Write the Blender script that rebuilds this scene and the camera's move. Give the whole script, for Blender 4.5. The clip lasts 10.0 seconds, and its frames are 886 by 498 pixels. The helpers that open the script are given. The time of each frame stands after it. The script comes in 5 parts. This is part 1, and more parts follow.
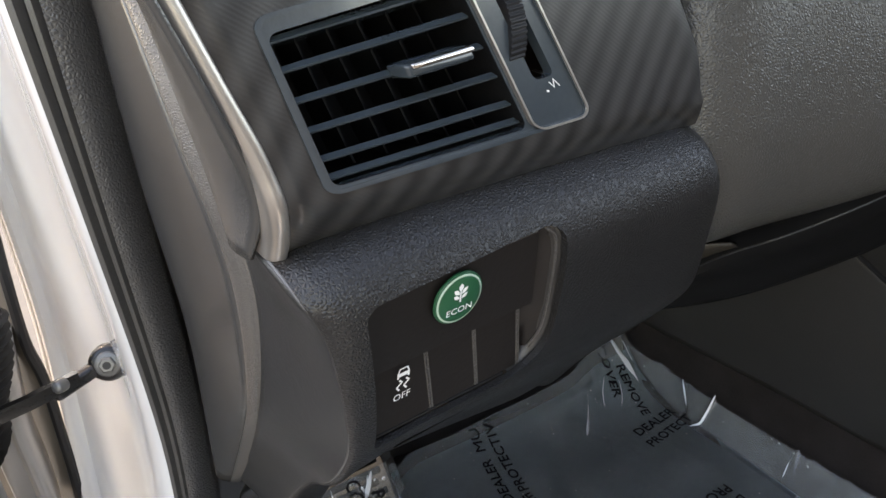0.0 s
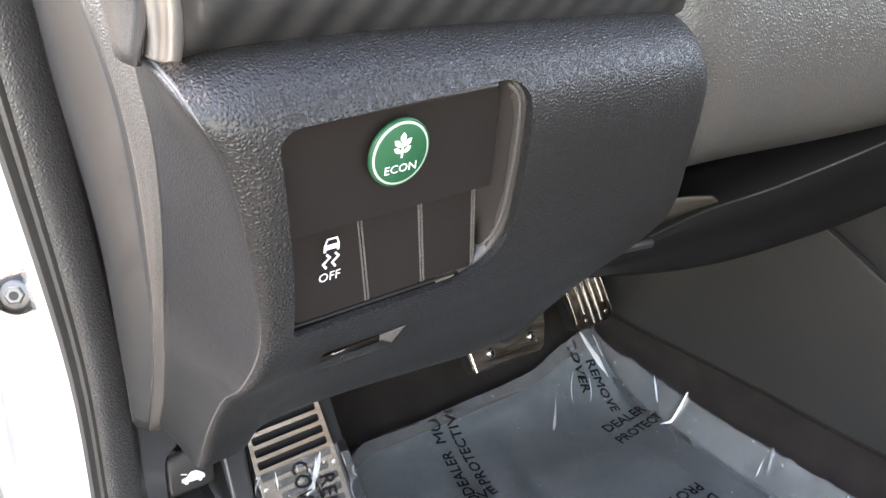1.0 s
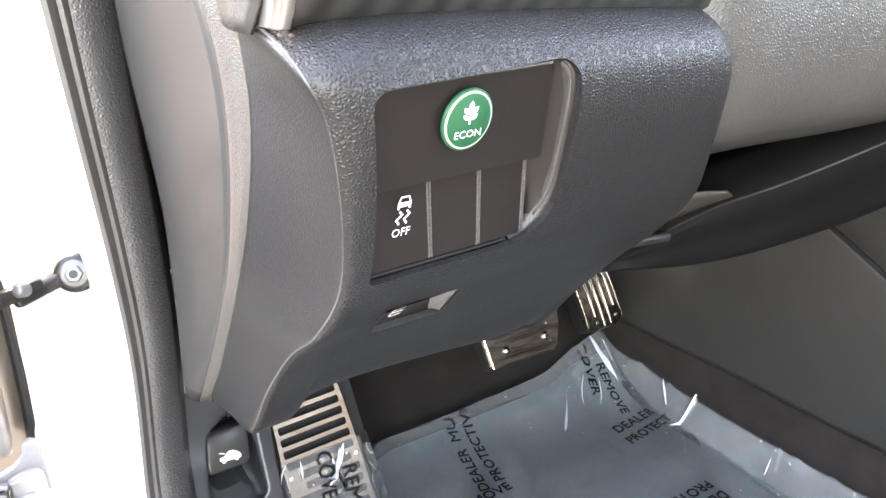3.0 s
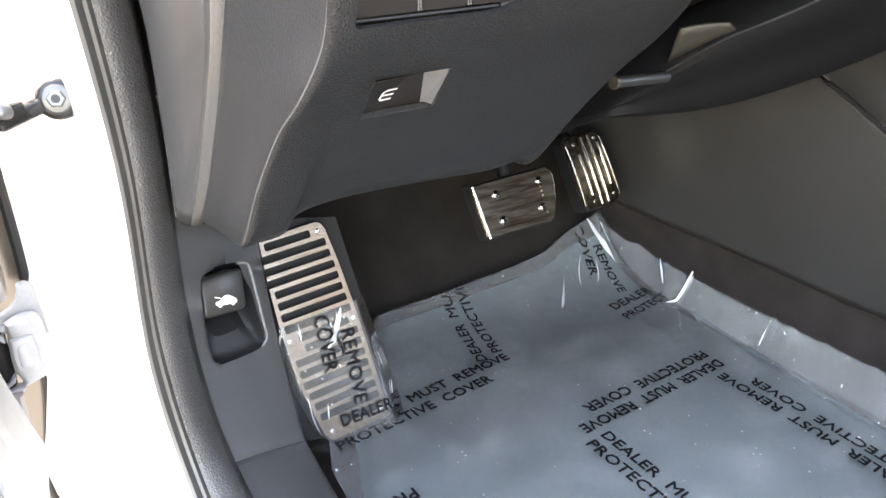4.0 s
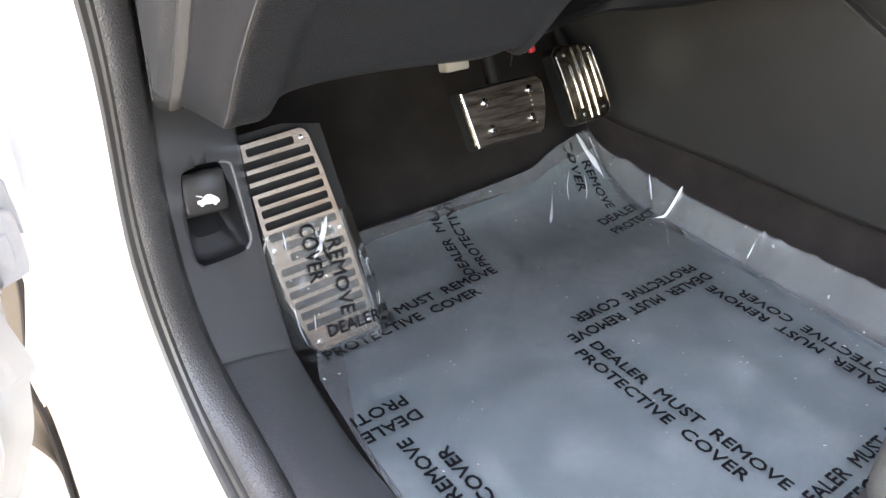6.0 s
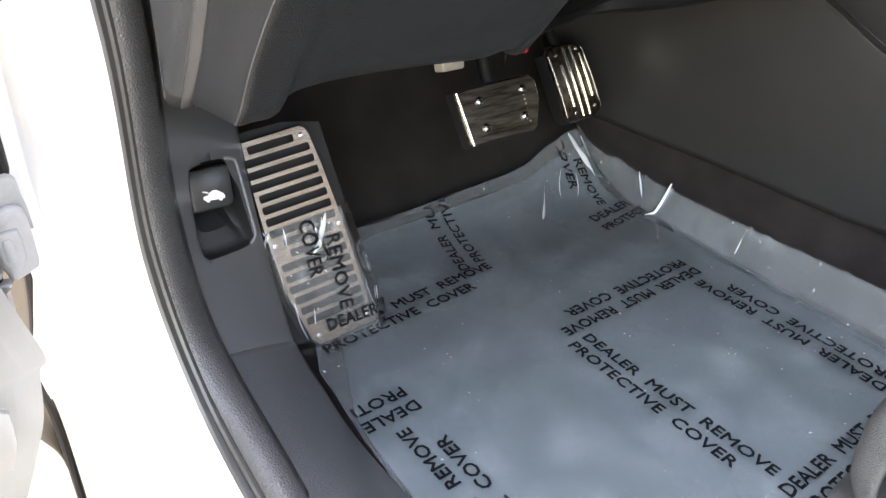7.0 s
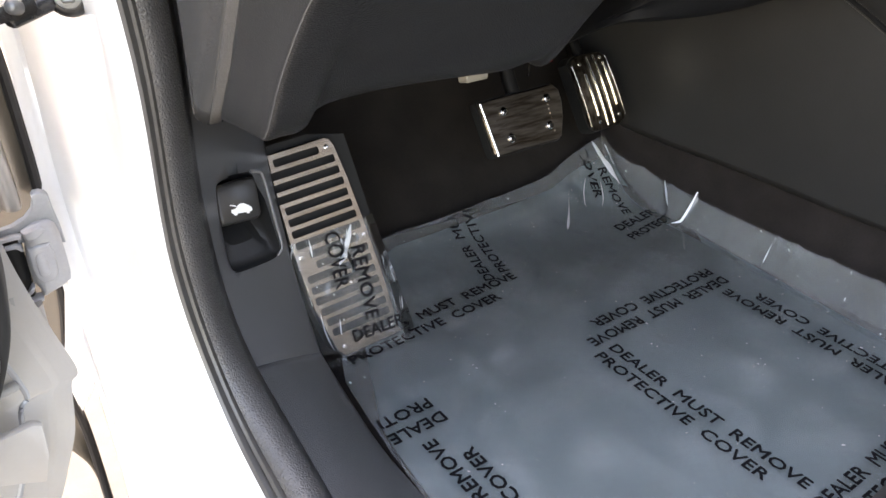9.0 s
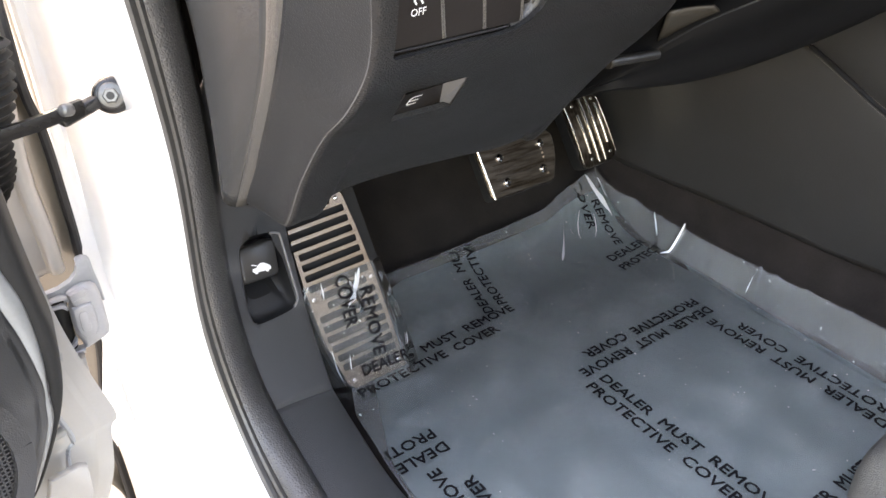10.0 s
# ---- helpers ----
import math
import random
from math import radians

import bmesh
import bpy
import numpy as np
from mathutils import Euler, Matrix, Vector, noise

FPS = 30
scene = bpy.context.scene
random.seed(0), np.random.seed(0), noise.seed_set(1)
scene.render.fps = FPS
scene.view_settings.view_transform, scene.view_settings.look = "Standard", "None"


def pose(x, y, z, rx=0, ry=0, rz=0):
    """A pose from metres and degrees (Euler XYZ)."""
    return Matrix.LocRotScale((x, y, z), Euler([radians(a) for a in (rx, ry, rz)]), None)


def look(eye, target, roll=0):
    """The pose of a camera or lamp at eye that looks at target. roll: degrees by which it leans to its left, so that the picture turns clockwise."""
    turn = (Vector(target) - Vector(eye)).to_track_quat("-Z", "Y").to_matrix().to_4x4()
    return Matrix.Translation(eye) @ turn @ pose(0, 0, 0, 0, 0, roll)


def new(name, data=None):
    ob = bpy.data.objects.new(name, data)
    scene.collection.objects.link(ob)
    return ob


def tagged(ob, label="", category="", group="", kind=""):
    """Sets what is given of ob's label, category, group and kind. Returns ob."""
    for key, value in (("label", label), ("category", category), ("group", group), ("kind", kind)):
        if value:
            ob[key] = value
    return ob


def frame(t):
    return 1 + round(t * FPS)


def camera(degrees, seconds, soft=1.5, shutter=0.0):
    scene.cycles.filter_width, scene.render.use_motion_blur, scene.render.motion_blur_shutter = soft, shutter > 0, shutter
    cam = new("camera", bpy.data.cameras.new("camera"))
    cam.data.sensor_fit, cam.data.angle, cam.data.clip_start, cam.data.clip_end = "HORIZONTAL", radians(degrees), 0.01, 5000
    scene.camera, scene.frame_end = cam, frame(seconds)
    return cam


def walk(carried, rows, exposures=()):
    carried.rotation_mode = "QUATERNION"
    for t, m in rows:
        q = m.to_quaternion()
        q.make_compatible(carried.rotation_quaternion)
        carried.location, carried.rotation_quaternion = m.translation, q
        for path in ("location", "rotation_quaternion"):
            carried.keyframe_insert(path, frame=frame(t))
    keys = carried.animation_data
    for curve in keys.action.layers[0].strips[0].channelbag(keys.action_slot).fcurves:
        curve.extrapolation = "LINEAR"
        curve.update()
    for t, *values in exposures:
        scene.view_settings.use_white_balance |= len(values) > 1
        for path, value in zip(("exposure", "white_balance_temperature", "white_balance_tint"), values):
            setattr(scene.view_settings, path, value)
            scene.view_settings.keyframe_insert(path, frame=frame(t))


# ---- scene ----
cam = camera(60.0, 10.0)
PATH = [
    (0, (-0.003, 0.003, 0.638), (0.903, 1.576, -0.201), -0.5),
    (0.2, (0.006, 0.006, 0.619), (0.92, 1.58, -0.211), -0.7),
    (0.5, (0.014, 0.009, 0.596), (0.945, 1.565, -0.248), 0.3),
    (1, (0.017, 0.015, 0.569), (0.994, 1.577, -0.209), 2.2),
    (1.5, (0.008, 0.018, 0.563), (0.974, 1.596, -0.198), 2.0),
    (2, (0.0, 0.021, 0.564), (0.958, 1.598, -0.206), 2.3),
    (2.2, (-0.003, 0.02, 0.565), (0.969, 1.59, -0.202), 2.7),
    (3.3, (-0.025, -0.009, 0.549), (0.968, 1.57, -0.173), 2.5),
    (3.5, (-0.028, -0.011, 0.537), (0.965, 1.551, -0.221), 2.7),
    (4, (-0.023, -0.019, 0.499), (0.937, 1.488, -0.4), 2.2),
    (4.5, (-0.014, -0.01, 0.471), (0.916, 1.444, -0.539), 2.1),
    (5, (-0.009, -0.006, 0.468), (0.921, 1.424, -0.577), 2.3),
    (5.5, (-0.015, -0.009, 0.469), (0.936, 1.407, -0.576), 2.8),
    (6, (-0.026, -0.015, 0.468), (0.935, 1.395, -0.574), 3.0),
    (7.5, (-0.049, -0.027, 0.475), (0.946, 1.362, -0.565), 3.3),
    (8, (-0.055, -0.019, 0.475), (0.941, 1.377, -0.554), 2.9),
    (8.5, (-0.048, -0.023, 0.474), (0.905, 1.409, -0.546), 2.1),
    (9, (-0.043, -0.023, 0.475), (0.898, 1.413, -0.55), 2.0),
    (9.5, (-0.044, -0.022, 0.496), (0.895, 1.394, -0.559), 2.0),
    (10, (-0.057, -0.051, 0.542), (0.872, 1.394, -0.482), 1.1),
]
EXPOSURES = [(0, 3.12, 9800, 18), (0.3, 3.45, 9800, 18), (0.9, 4.4, 9800, 20), (1.4, 5.0, 9700, 20),
             (3.6, 5.1, 9800, 20), (4.3, 4.88, 9900, 18), (6, 4.64, 9900, 20), (7.4, 4.4, 9900, 18),
             (8.0, 4.35, 9900, 18), (8.5, 4.08, 10000, 20), (9.2, 4.08, 10100, 20), (10, 4.28, 10200, 20)]
walk(cam, [(t, look(eye, target, roll)) for t, eye, target, roll in PATH], EXPOSURES)

# ---------------------------------------------------------------- light
world = bpy.data.worlds.new("sky")
scene.world = world
world.use_nodes = True
_wn = world.node_tree.nodes
_wl = world.node_tree.links
SUN_ELEVATION, SUN_AZIMUTH = 47.0, -26.0
_sky = _wn.new("ShaderNodeTexSky")
_sky.sky_type = "NISHITA"
_sky.sun_disc = False
_sky.sun_elevation = radians(SUN_ELEVATION)
_sky.sun_rotation = radians(SUN_AZIMUTH)
_wl.new(_sky.outputs[0], _wn["Background"].inputs[0])
_wn["Background"].inputs[1].default_value = 0.15
sun = new("sun", bpy.data.lights.new("sun", "SUN"))
sun.data.energy, sun.data.angle, sun.data.color = 0.9, radians(12.0), (1.0, 0.95, 0.89)
_az, _el = radians(SUN_AZIMUTH), radians(SUN_ELEVATION)
sun.matrix_world = look((math.sin(_az) * math.cos(_el) * 5, math.cos(_az) * math.cos(_el) * 5, math.sin(_el) * 5), (0, 0, 0))


# ---------------------------------------------------------------- materials
def material(name, color, rough=0.5, metal=0.0, grain=0.0, grain_scale=700.0, vary=0.15, fine=0.0, coat=0.0, spec=0.5):
    """A surface with leather grain (raised cells), fine relief, and soft variation of tone and gloss."""
    m = bpy.data.materials.new(name)
    m.use_nodes = True
    n, l = m.node_tree.nodes, m.node_tree.links
    b = n["Principled BSDF"]
    b.inputs["Metallic"].default_value = metal
    b.inputs["Coat Weight"].default_value = coat
    b.inputs["Coat Roughness"].default_value = 0.08
    b.inputs["Specular IOR Level"].default_value = spec
    tc = n.new("ShaderNodeTexCoord")
    big = n.new("ShaderNodeTexNoise")
    big.inputs["Scale"].default_value, big.inputs["Detail"].default_value = 22.0, 5.0
    l.new(tc.outputs["Object"], big.inputs["Vector"])
    small = n.new("ShaderNodeTexNoise")
    small.inputs["Scale"].default_value, small.inputs["Detail"].default_value = 420.0, 3.0
    l.new(tc.outputs["Object"], small.inputs["Vector"])
    mix = n.new("ShaderNodeMath")
    mix.operation = "MULTIPLY_ADD"
    mix.inputs[1].default_value = 0.35
    l.new(small.outputs["Fac"], mix.inputs[0])
    l.new(big.outputs["Fac"], mix.inputs[2])
    ramp = n.new("ShaderNodeMapRange")
    ramp.inputs["From Min"].default_value, ramp.inputs["From Max"].default_value = 0.35, 1.0
    ramp.inputs["To Min"].default_value, ramp.inputs["To Max"].default_value = 1 - vary, 1 + vary
    l.new(mix.outputs[0], ramp.inputs["Value"])
    tone = n.new("ShaderNodeVectorMath")
    tone.operation = "SCALE"
    tone.inputs[0].default_value = color
    l.new(ramp.outputs["Result"], tone.inputs["Scale"])
    l.new(tone.outputs[0], b.inputs["Base Color"])
    gl = n.new("ShaderNodeMapRange")
    gl.inputs["From Min"].default_value, gl.inputs["From Max"].default_value = 0.35, 0.75
    gl.inputs["To Min"].default_value, gl.inputs["To Max"].default_value = max(rough - 0.02, 0.02), min(rough + 0.02, 1)
    l.new(big.outputs["Fac"], gl.inputs["Value"])
    l.new(gl.outputs["Result"], b.inputs["Roughness"])
    last = None
    if grain:
        v = n.new("ShaderNodeTexVoronoi")
        v.feature = "DISTANCE_TO_EDGE"
        v.inputs["Scale"].default_value = grain_scale
        warp = n.new("ShaderNodeTexNoise")
        warp.inputs["Scale"].default_value = grain_scale * 0.6
        l.new(tc.outputs["Object"], warp.inputs["Vector"])
        add = n.new("ShaderNodeVectorMath")
        add.operation = "MULTIPLY_ADD"
        add.inputs[1].default_value = (0.0007, 0.0007, 0.0007)
        l.new(warp.outputs["Color"], add.inputs[0])
        l.new(tc.outputs["Object"], add.inputs[2])
        l.new(add.outputs[0], v.inputs["Vector"])
        lim = n.new("ShaderNodeMapRange")
        lim.interpolation_type = "SMOOTHSTEP"
        lim.inputs["From Max"].default_value = 0.42
        l.new(v.outputs["Distance"], lim.inputs["Value"])
        last = n.new("ShaderNodeBump")
        last.inputs["Strength"].default_value, last.inputs["Distance"].default_value = grain, 0.00028
        l.new(lim.outputs["Result"], last.inputs["Height"])
    if fine:
        f = n.new("ShaderNodeBump")
        f.inputs["Strength"].default_value, f.inputs["Distance"].default_value = fine, 0.0006
        l.new(small.outputs["Fac"], f.inputs["Height"])
        if last:
            l.new(last.outputs[0], f.inputs["Normal"])
        last = f
    if last:
        l.new(last.outputs[0], b.inputs["Normal"])
    return m


def brushed(name, color, rough, axis, worn=1.0):
    """Metal with fine scratches along one axis; worn scales streaks painted for brown reflections."""
    m = material(name, color, rough, 1.0, vary=0.06)
    n, l = m.node_tree.nodes, m.node_tree.links
    tc = n.new("ShaderNodeTexCoord")
    mp = n.new("ShaderNodeMapping")
    mp.inputs["Scale"].default_value = tuple(30 if i == axis else 1500 for i in range(3))
    no = n.new("ShaderNodeTexNoise")
    no.inputs["Scale"].default_value = 1.0
    bu = n.new("ShaderNodeBump")
    bu.inputs["Strength"].default_value, bu.inputs["Distance"].default_value = 0.25, 0.0003
    l.new(tc.outputs["Object"], mp.inputs[0])
    l.new(mp.outputs[0], no.inputs["Vector"])
    # broad streaks of tone, put in the colour for brown reflections
    wide = n.new("ShaderNodeMapping")
    wide.inputs["Scale"].default_value = tuple(9 if i == axis else 210 for i in range(3))
    band = n.new("ShaderNodeTexNoise")
    band.inputs["Scale"].default_value, band.inputs["Detail"].default_value = 1.0, 3.0
    streak_tone = n.new("ShaderNodeMix")
    streak_tone.data_type = "RGBA"
    streak_tone.inputs[6].default_value = (color[0] * (1 - 0.58 * worn), color[1] * (1 - 0.64 * worn), color[2] * (1 - 0.70 * worn), 1)
    streak_tone.inputs[7].default_value = tuple(c * (1 + 0.35 * worn) for c in color) + (1,)
    fade = n.new("ShaderNodeMapRange")
    fade.inputs["From Min"].default_value, fade.inputs["From Max"].default_value = 0.34, 0.66
    l.new(tc.outputs["Object"], wide.inputs[0])
    l.new(wide.outputs[0], band.inputs["Vector"])
    l.new(band.outputs["Fac"], fade.inputs["Value"])
    l.new(fade.outputs["Result"], streak_tone.inputs[0])
    l.new(streak_tone.outputs[2], n["Principled BSDF"].inputs["Base Color"])
    l.new(no.outputs["Fac"], bu.inputs["Height"])
    l.new(bu.outputs[0], n["Principled BSDF"].inputs["Normal"])
    return m


def carbon(name):
    """Dark trim with a diagonal twill of wide soft bands."""
    m = bpy.data.materials.new(name)
    m.use_nodes = True
    n, l = m.node_tree.nodes, m.node_tree.links
    b = n["Principled BSDF"]
    b.inputs["Roughness"].default_value = 0.30
    b.inputs["Coat Weight"].default_value = 0.15
    b.inputs["Specular IOR Level"].default_value = 0.38
    tc = n.new("ShaderNodeTexCoord")
    mp = n.new("ShaderNodeMapping")
    mp.inputs["Rotation"].default_value = (0, radians(-32), 0)
    w = n.new("ShaderNodeTexWave")
    w.bands_direction = "X"
    w.inputs["Scale"].default_value, w.inputs["Distortion"].default_value, w.inputs["Detail"].default_value = 25.0, 0.5, 1.0
    w2 = n.new("ShaderNodeTexWave")
    w2.bands_direction = "Z"
    w2.inputs["Scale"].default_value = 230.0
    l.new(tc.outputs["Object"], mp.inputs[0])
    l.new(mp.outputs[0], w.inputs["Vector"])
    l.new(mp.outputs[0], w2.inputs["Vector"])
    mixer = n.new("ShaderNodeMix")
    mixer.data_type = "RGBA"
    mixer.inputs[6].default_value, mixer.inputs[7].default_value = (0.019, 0.0187, 0.0185, 1), (0.042, 0.041, 0.040, 1)
    l.new(w.outputs["Fac"], mixer.inputs[0])
    l.new(mixer.outputs[2], b.inputs["Base Color"])
    bu = n.new("ShaderNodeBump")
    bu.inputs["Strength"].default_value, bu.inputs["Distance"].default_value = 0.05, 0.0004
    l.new(w2.outputs["Fac"], bu.inputs["Height"])
    l.new(bu.outputs[0], b.inputs["Normal"])
    return m


def fibre(name, color, scale=900.0, strength=0.9, vary=0.3):
    """Carpet or cloth: fibrous, matt."""
    m = material(name, color, 0.95, vary=vary, spec=0.1)
    n, l = m.node_tree.nodes, m.node_tree.links
    tc = n.new("ShaderNodeTexCoord")
    no = n.new("ShaderNodeTexNoise")
    no.inputs["Scale"].default_value, no.inputs["Detail"].default_value = scale, 4.0
    bu = n.new("ShaderNodeBump")
    bu.inputs["Strength"].default_value, bu.inputs["Distance"].default_value = strength, 0.002
    l.new(tc.outputs["Object"], no.inputs["Vector"])
    l.new(no.outputs["Fac"], bu.inputs["Height"])
    l.new(bu.outputs[0], n["Principled BSDF"].inputs["Normal"])
    return m


def clear_film(name, haze_amount):
    """Thin milky plastic sheet: mostly clear, a little haze, glossy, with crinkles."""
    m = bpy.data.materials.new(name)
    m.use_nodes = True
    n, l = m.node_tree.nodes, m.node_tree.links
    out = n["Material Output"]
    n.remove(n["Principled BSDF"])
    clear = n.new("ShaderNodeBsdfTransparent")
    clear.inputs[0].default_value = (0.975, 0.985, 0.99, 1)
    haze = n.new("ShaderNodeBsdfDiffuse")
    haze.inputs[0].default_value = (0.735, 0.76, 0.745, 1)
    tc = n.new("ShaderNodeTexCoord")
    cr = n.new("ShaderNodeTexNoise")
    cr.inputs["Scale"].default_value, cr.inputs["Detail"].default_value, cr.inputs["Distortion"].default_value = 9.0, 2.0, 0.4
    l.new(tc.outputs["Object"], cr.inputs["Vector"])
    rng = n.new("ShaderNodeMapRange")
    rng.inputs["From Min"].default_value, rng.inputs["From Max"].default_value = 0.3, 0.75
    rng.inputs["To Min"].default_value, rng.inputs["To Max"].default_value = haze_amount * 0.85, haze_amount * 1.15
    l.new(cr.outputs["Fac"], rng.inputs["Value"])
    dust = n.new("ShaderNodeTexNoise")
    dust.inputs["Scale"].default_value, dust.inputs["Detail"].default_value = 210.0, 1.0
    l.new(tc.outputs["Object"], dust.inputs["Vector"])
    speck = n.new("ShaderNodeMapRange")
    speck.inputs["From Min"].default_value, speck.inputs["From Max"].default_value = 0.748, 0.80
    speck.inputs["To Max"].default_value = 0.5
    l.new(dust.outputs["Fac"], speck.inputs["Value"])
    smear = n.new("ShaderNodeTexNoise")
    smear.inputs["Scale"].default_value, smear.inputs["Detail"].default_value, smear.inputs["Roughness"].default_value = 22.0, 10.0, 0.74
    l.new(tc.outputs["Object"], smear.inputs["Vector"])
    dirt = n.new("ShaderNodeMapRange")
    dirt.inputs["From Min"].default_value, dirt.inputs["From Max"].default_value = 0.46, 0.70
    dirt.inputs["To Max"].default_value = haze_amount * 1.25
    l.new(smear.outputs["Fac"], dirt.inputs["Value"])
    both = n.new("ShaderNodeMath")
    l.new(rng.outputs["Result"], both.inputs[0])
    l.new(dirt.outputs["Result"], both.inputs[1])
    total = n.new("ShaderNodeMath")
    total.use_clamp = True
    l.new(both.outputs[0], total.inputs[0])
    l.new(speck.outputs["Result"], total.inputs[1])
    veil = n.new("ShaderNodeMixShader")
    l.new(total.outputs[0], veil.inputs[0])
    l.new(clear.outputs[0], veil.inputs[1])
    l.new(haze.outputs[0], veil.inputs[2])
    gloss = n.new("ShaderNodeBsdfGlossy")
    gloss.inputs["Roughness"].default_value = 0.05
    bu = n.new("ShaderNodeBump")
    bu.inputs["Strength"].default_value, bu.inputs["Distance"].default_value = 0.10, 0.003
    l.new(cr.outputs["Fac"], bu.inputs["Height"])
    l.new(bu.outputs[0], gloss.inputs["Normal"])
    fr = n.new("ShaderNodeFresnel")
    fr.inputs["IOR"].default_value = 1.46
    l.new(bu.outputs[0], fr.inputs["Normal"])
    mixer = n.new("ShaderNodeMixShader")
    l.new(fr.outputs[0], mixer.inputs[0])
    l.new(veil.outputs[0], mixer.inputs[1])
    l.new(gloss.outputs[0], mixer.inputs[2])
    l.new(mixer.outputs[0], out.inputs[0])
    return m


PANEL = material("grained_panel_plastic", (0.0180, 0.0174, 0.0173), 0.31, grain=0.75, grain_scale=700, vary=0.08, spec=0.38)
SILL = material("grained_sill_plastic", (0.096, 0.096, 0.097), 0.36, grain=0.75, grain_scale=520, vary=0.08)
KICK = material("kick_panel_plastic", (0.125, 0.124, 0.127), 0.38, grain=0.2, grain_scale=700, vary=0.12)
SIDE = material("side_trim_plastic", (0.0262, 0.0258, 0.0260), 0.33, grain=0.30, grain_scale=760, vary=0.12)
# lighter and glossier than SIDE, so glare on the cap is in its colour
CAP_PLASTIC = material("brightened_cap_plastic", (0.048, 0.047, 0.046), 0.24, grain=0.18, grain_scale=760, vary=0.10, spec=0.65)
SMOOTH = material("smooth_switch_plastic", (0.015, 0.0125, 0.0115), 0.40, fine=0.15, vary=0.08, spec=0.3)
LEVER_PLASTIC = material("satin_lever_plastic", (0.030, 0.0285, 0.0275), 0.36, fine=0.2, vary=0.08)
BLACK = material("black_plastic", (0.012, 0.012, 0.013), 0.5, fine=0.2, spec=0.35)
STRIP = material("champagne_strip_plastic", (0.084, 0.077, 0.071), 0.30, grain=0.6, grain_scale=900)
BRONZE = material("satin_bronze_bevel", (0.42, 0.39, 0.36), 0.31, 0.8, vary=0.08)
CARBON = carbon("carbon_pattern_trim")
# bluish base stands in for sky reflected in frame and slats
VENT = material("vent_satin_plastic", (0.038, 0.050, 0.058), 0.24, fine=0.1, coat=0.4)
SEAL = material("weatherstrip_rubber", (0.066, 0.062, 0.058), 0.36, fine=0.5, vary=0.15)
BAND = material("weatherstrip_band", (0.056, 0.053, 0.051), 0.34, grain=0.8, grain_scale=460, vary=0.12)
PALE = material("pale_grey_trim", (0.23, 0.235, 0.232), 0.4)
# white paint darkened here, so the shade on the door sits in its colour
SHADED_PAINT = material("shaded_white_door_paint", (0.31, 0.298, 0.285), 0.3, coat=0.6, vary=0.05)
# paler than the panel: light caught by the lip is in its colour
LIT_LIP = material("lit_grained_lip_plastic", (0.042, 0.039, 0.037), 0.36, grain=0.35, grain_scale=1100, vary=0.12)
PAINT = material("white_body_paint", (0.70, 0.685, 0.67), 0.25, coat=1.0, vary=0.02)
SHELL = material("tan_body_metal", (0.115, 0.098, 0.080), 0.5, vary=0.12)
STEEL = brushed("brushed_steel", (0.290, 0.275, 0.260), 0.24, 0, 0.35)
PAD_STEEL = brushed("streaked_pad_steel", (0.22, 0.19, 0.165), 0.30, 0)
DARK_STEEL = brushed("dark_pedal_steel", (0.16, 0.14, 0.12), 0.35, 2)
CHROME = material("polished_steel", (0.75, 0.73, 0.70), 0.14, 1.0, vary=0.04)
BOLT = material("dull_bolt_steel", (0.13, 0.13, 0.128), 0.40, 0.6, vary=0.2, fine=0.2)
ZINC = material("zinc_plated_steel", (0.30, 0.315, 0.335), 0.42, 0.35, vary=0.15, fine=0.2)
CARPET = fibre("charcoal_carpet", (0.027, 0.0225, 0.0213), 1500.0, 0.4)
TOE = fibre("black_toe_board_carpet", (0.024, 0.0205, 0.0185), 1500.0, 0.4)
# the grey cloth is tinted teal for sky light on mat and film
MAT_CLOTH = fibre("sky_tinted_grey_mat", (0.154, 0.217, 0.219), 900.0, 0.25, 0.10)
SEAT_CLOTH = fibre("grey_seat_cloth", (0.13, 0.128, 0.122), 1100.0, 0.8)
FILM = clear_film("clear_protective_film", 0.145)
CLEAR = clear_film("clear_loose_film", 0.095)
# white strips of this stand in for glints on the film's folds
GLINT = material("painted_glint_film", (0.80, 0.815, 0.82), 0.16, coat=0.6, vary=0.1)
PALE_ZINC = material("pale_painted_hinge_steel", (0.35, 0.355, 0.37), 0.42, 0.15, vary=0.12, fine=0.15)
INK = material("black_ink", (0.010, 0.010, 0.012), 0.8, spec=0.05)
GREEN = material("green_button_plastic", (0.008, 0.095, 0.043), 0.36, coat=0.0, vary=0.05)
RIM_GREEN = material("pale_green_ring", (0.48, 0.62, 0.50), 0.3)
PRINT = material("white_print", (0.85, 0.85, 0.83), 0.5, vary=0.02)
CONSOLE = material("console_side_plastic", (0.034, 0.0322, 0.0310), 0.42, fine=0.3, vary=0.12)
COLUMN = material("column_cover_plastic", (0.048, 0.046, 0.042), 0.30, grain=0.55, grain_scale=600, vary=0.06)
GLOSS_BLACK = material("black_enamelled_steel", (0.006, 0.006, 0.0065), 0.28, fine=0.2, vary=0.1)
RUBBER = material("black_rubber", (0.014, 0.014, 0.014), 0.65, fine=0.3, spec=0.25)
MATT_BLACK = material("matt_black_plastic", (0.008, 0.008, 0.0085), 0.6, fine=0.2, spec=0.12)
ASPHALT = material("worn_asphalt", (0.095, 0.090, 0.084), 0.9, fine=0.8)
TAN = material("dull_tan_plastic", (0.042, 0.036, 0.028), 0.5, fine=0.3, vary=0.15)
CONNECTOR = material("tan_connector_plastic", (0.34, 0.30, 0.25), 0.5)
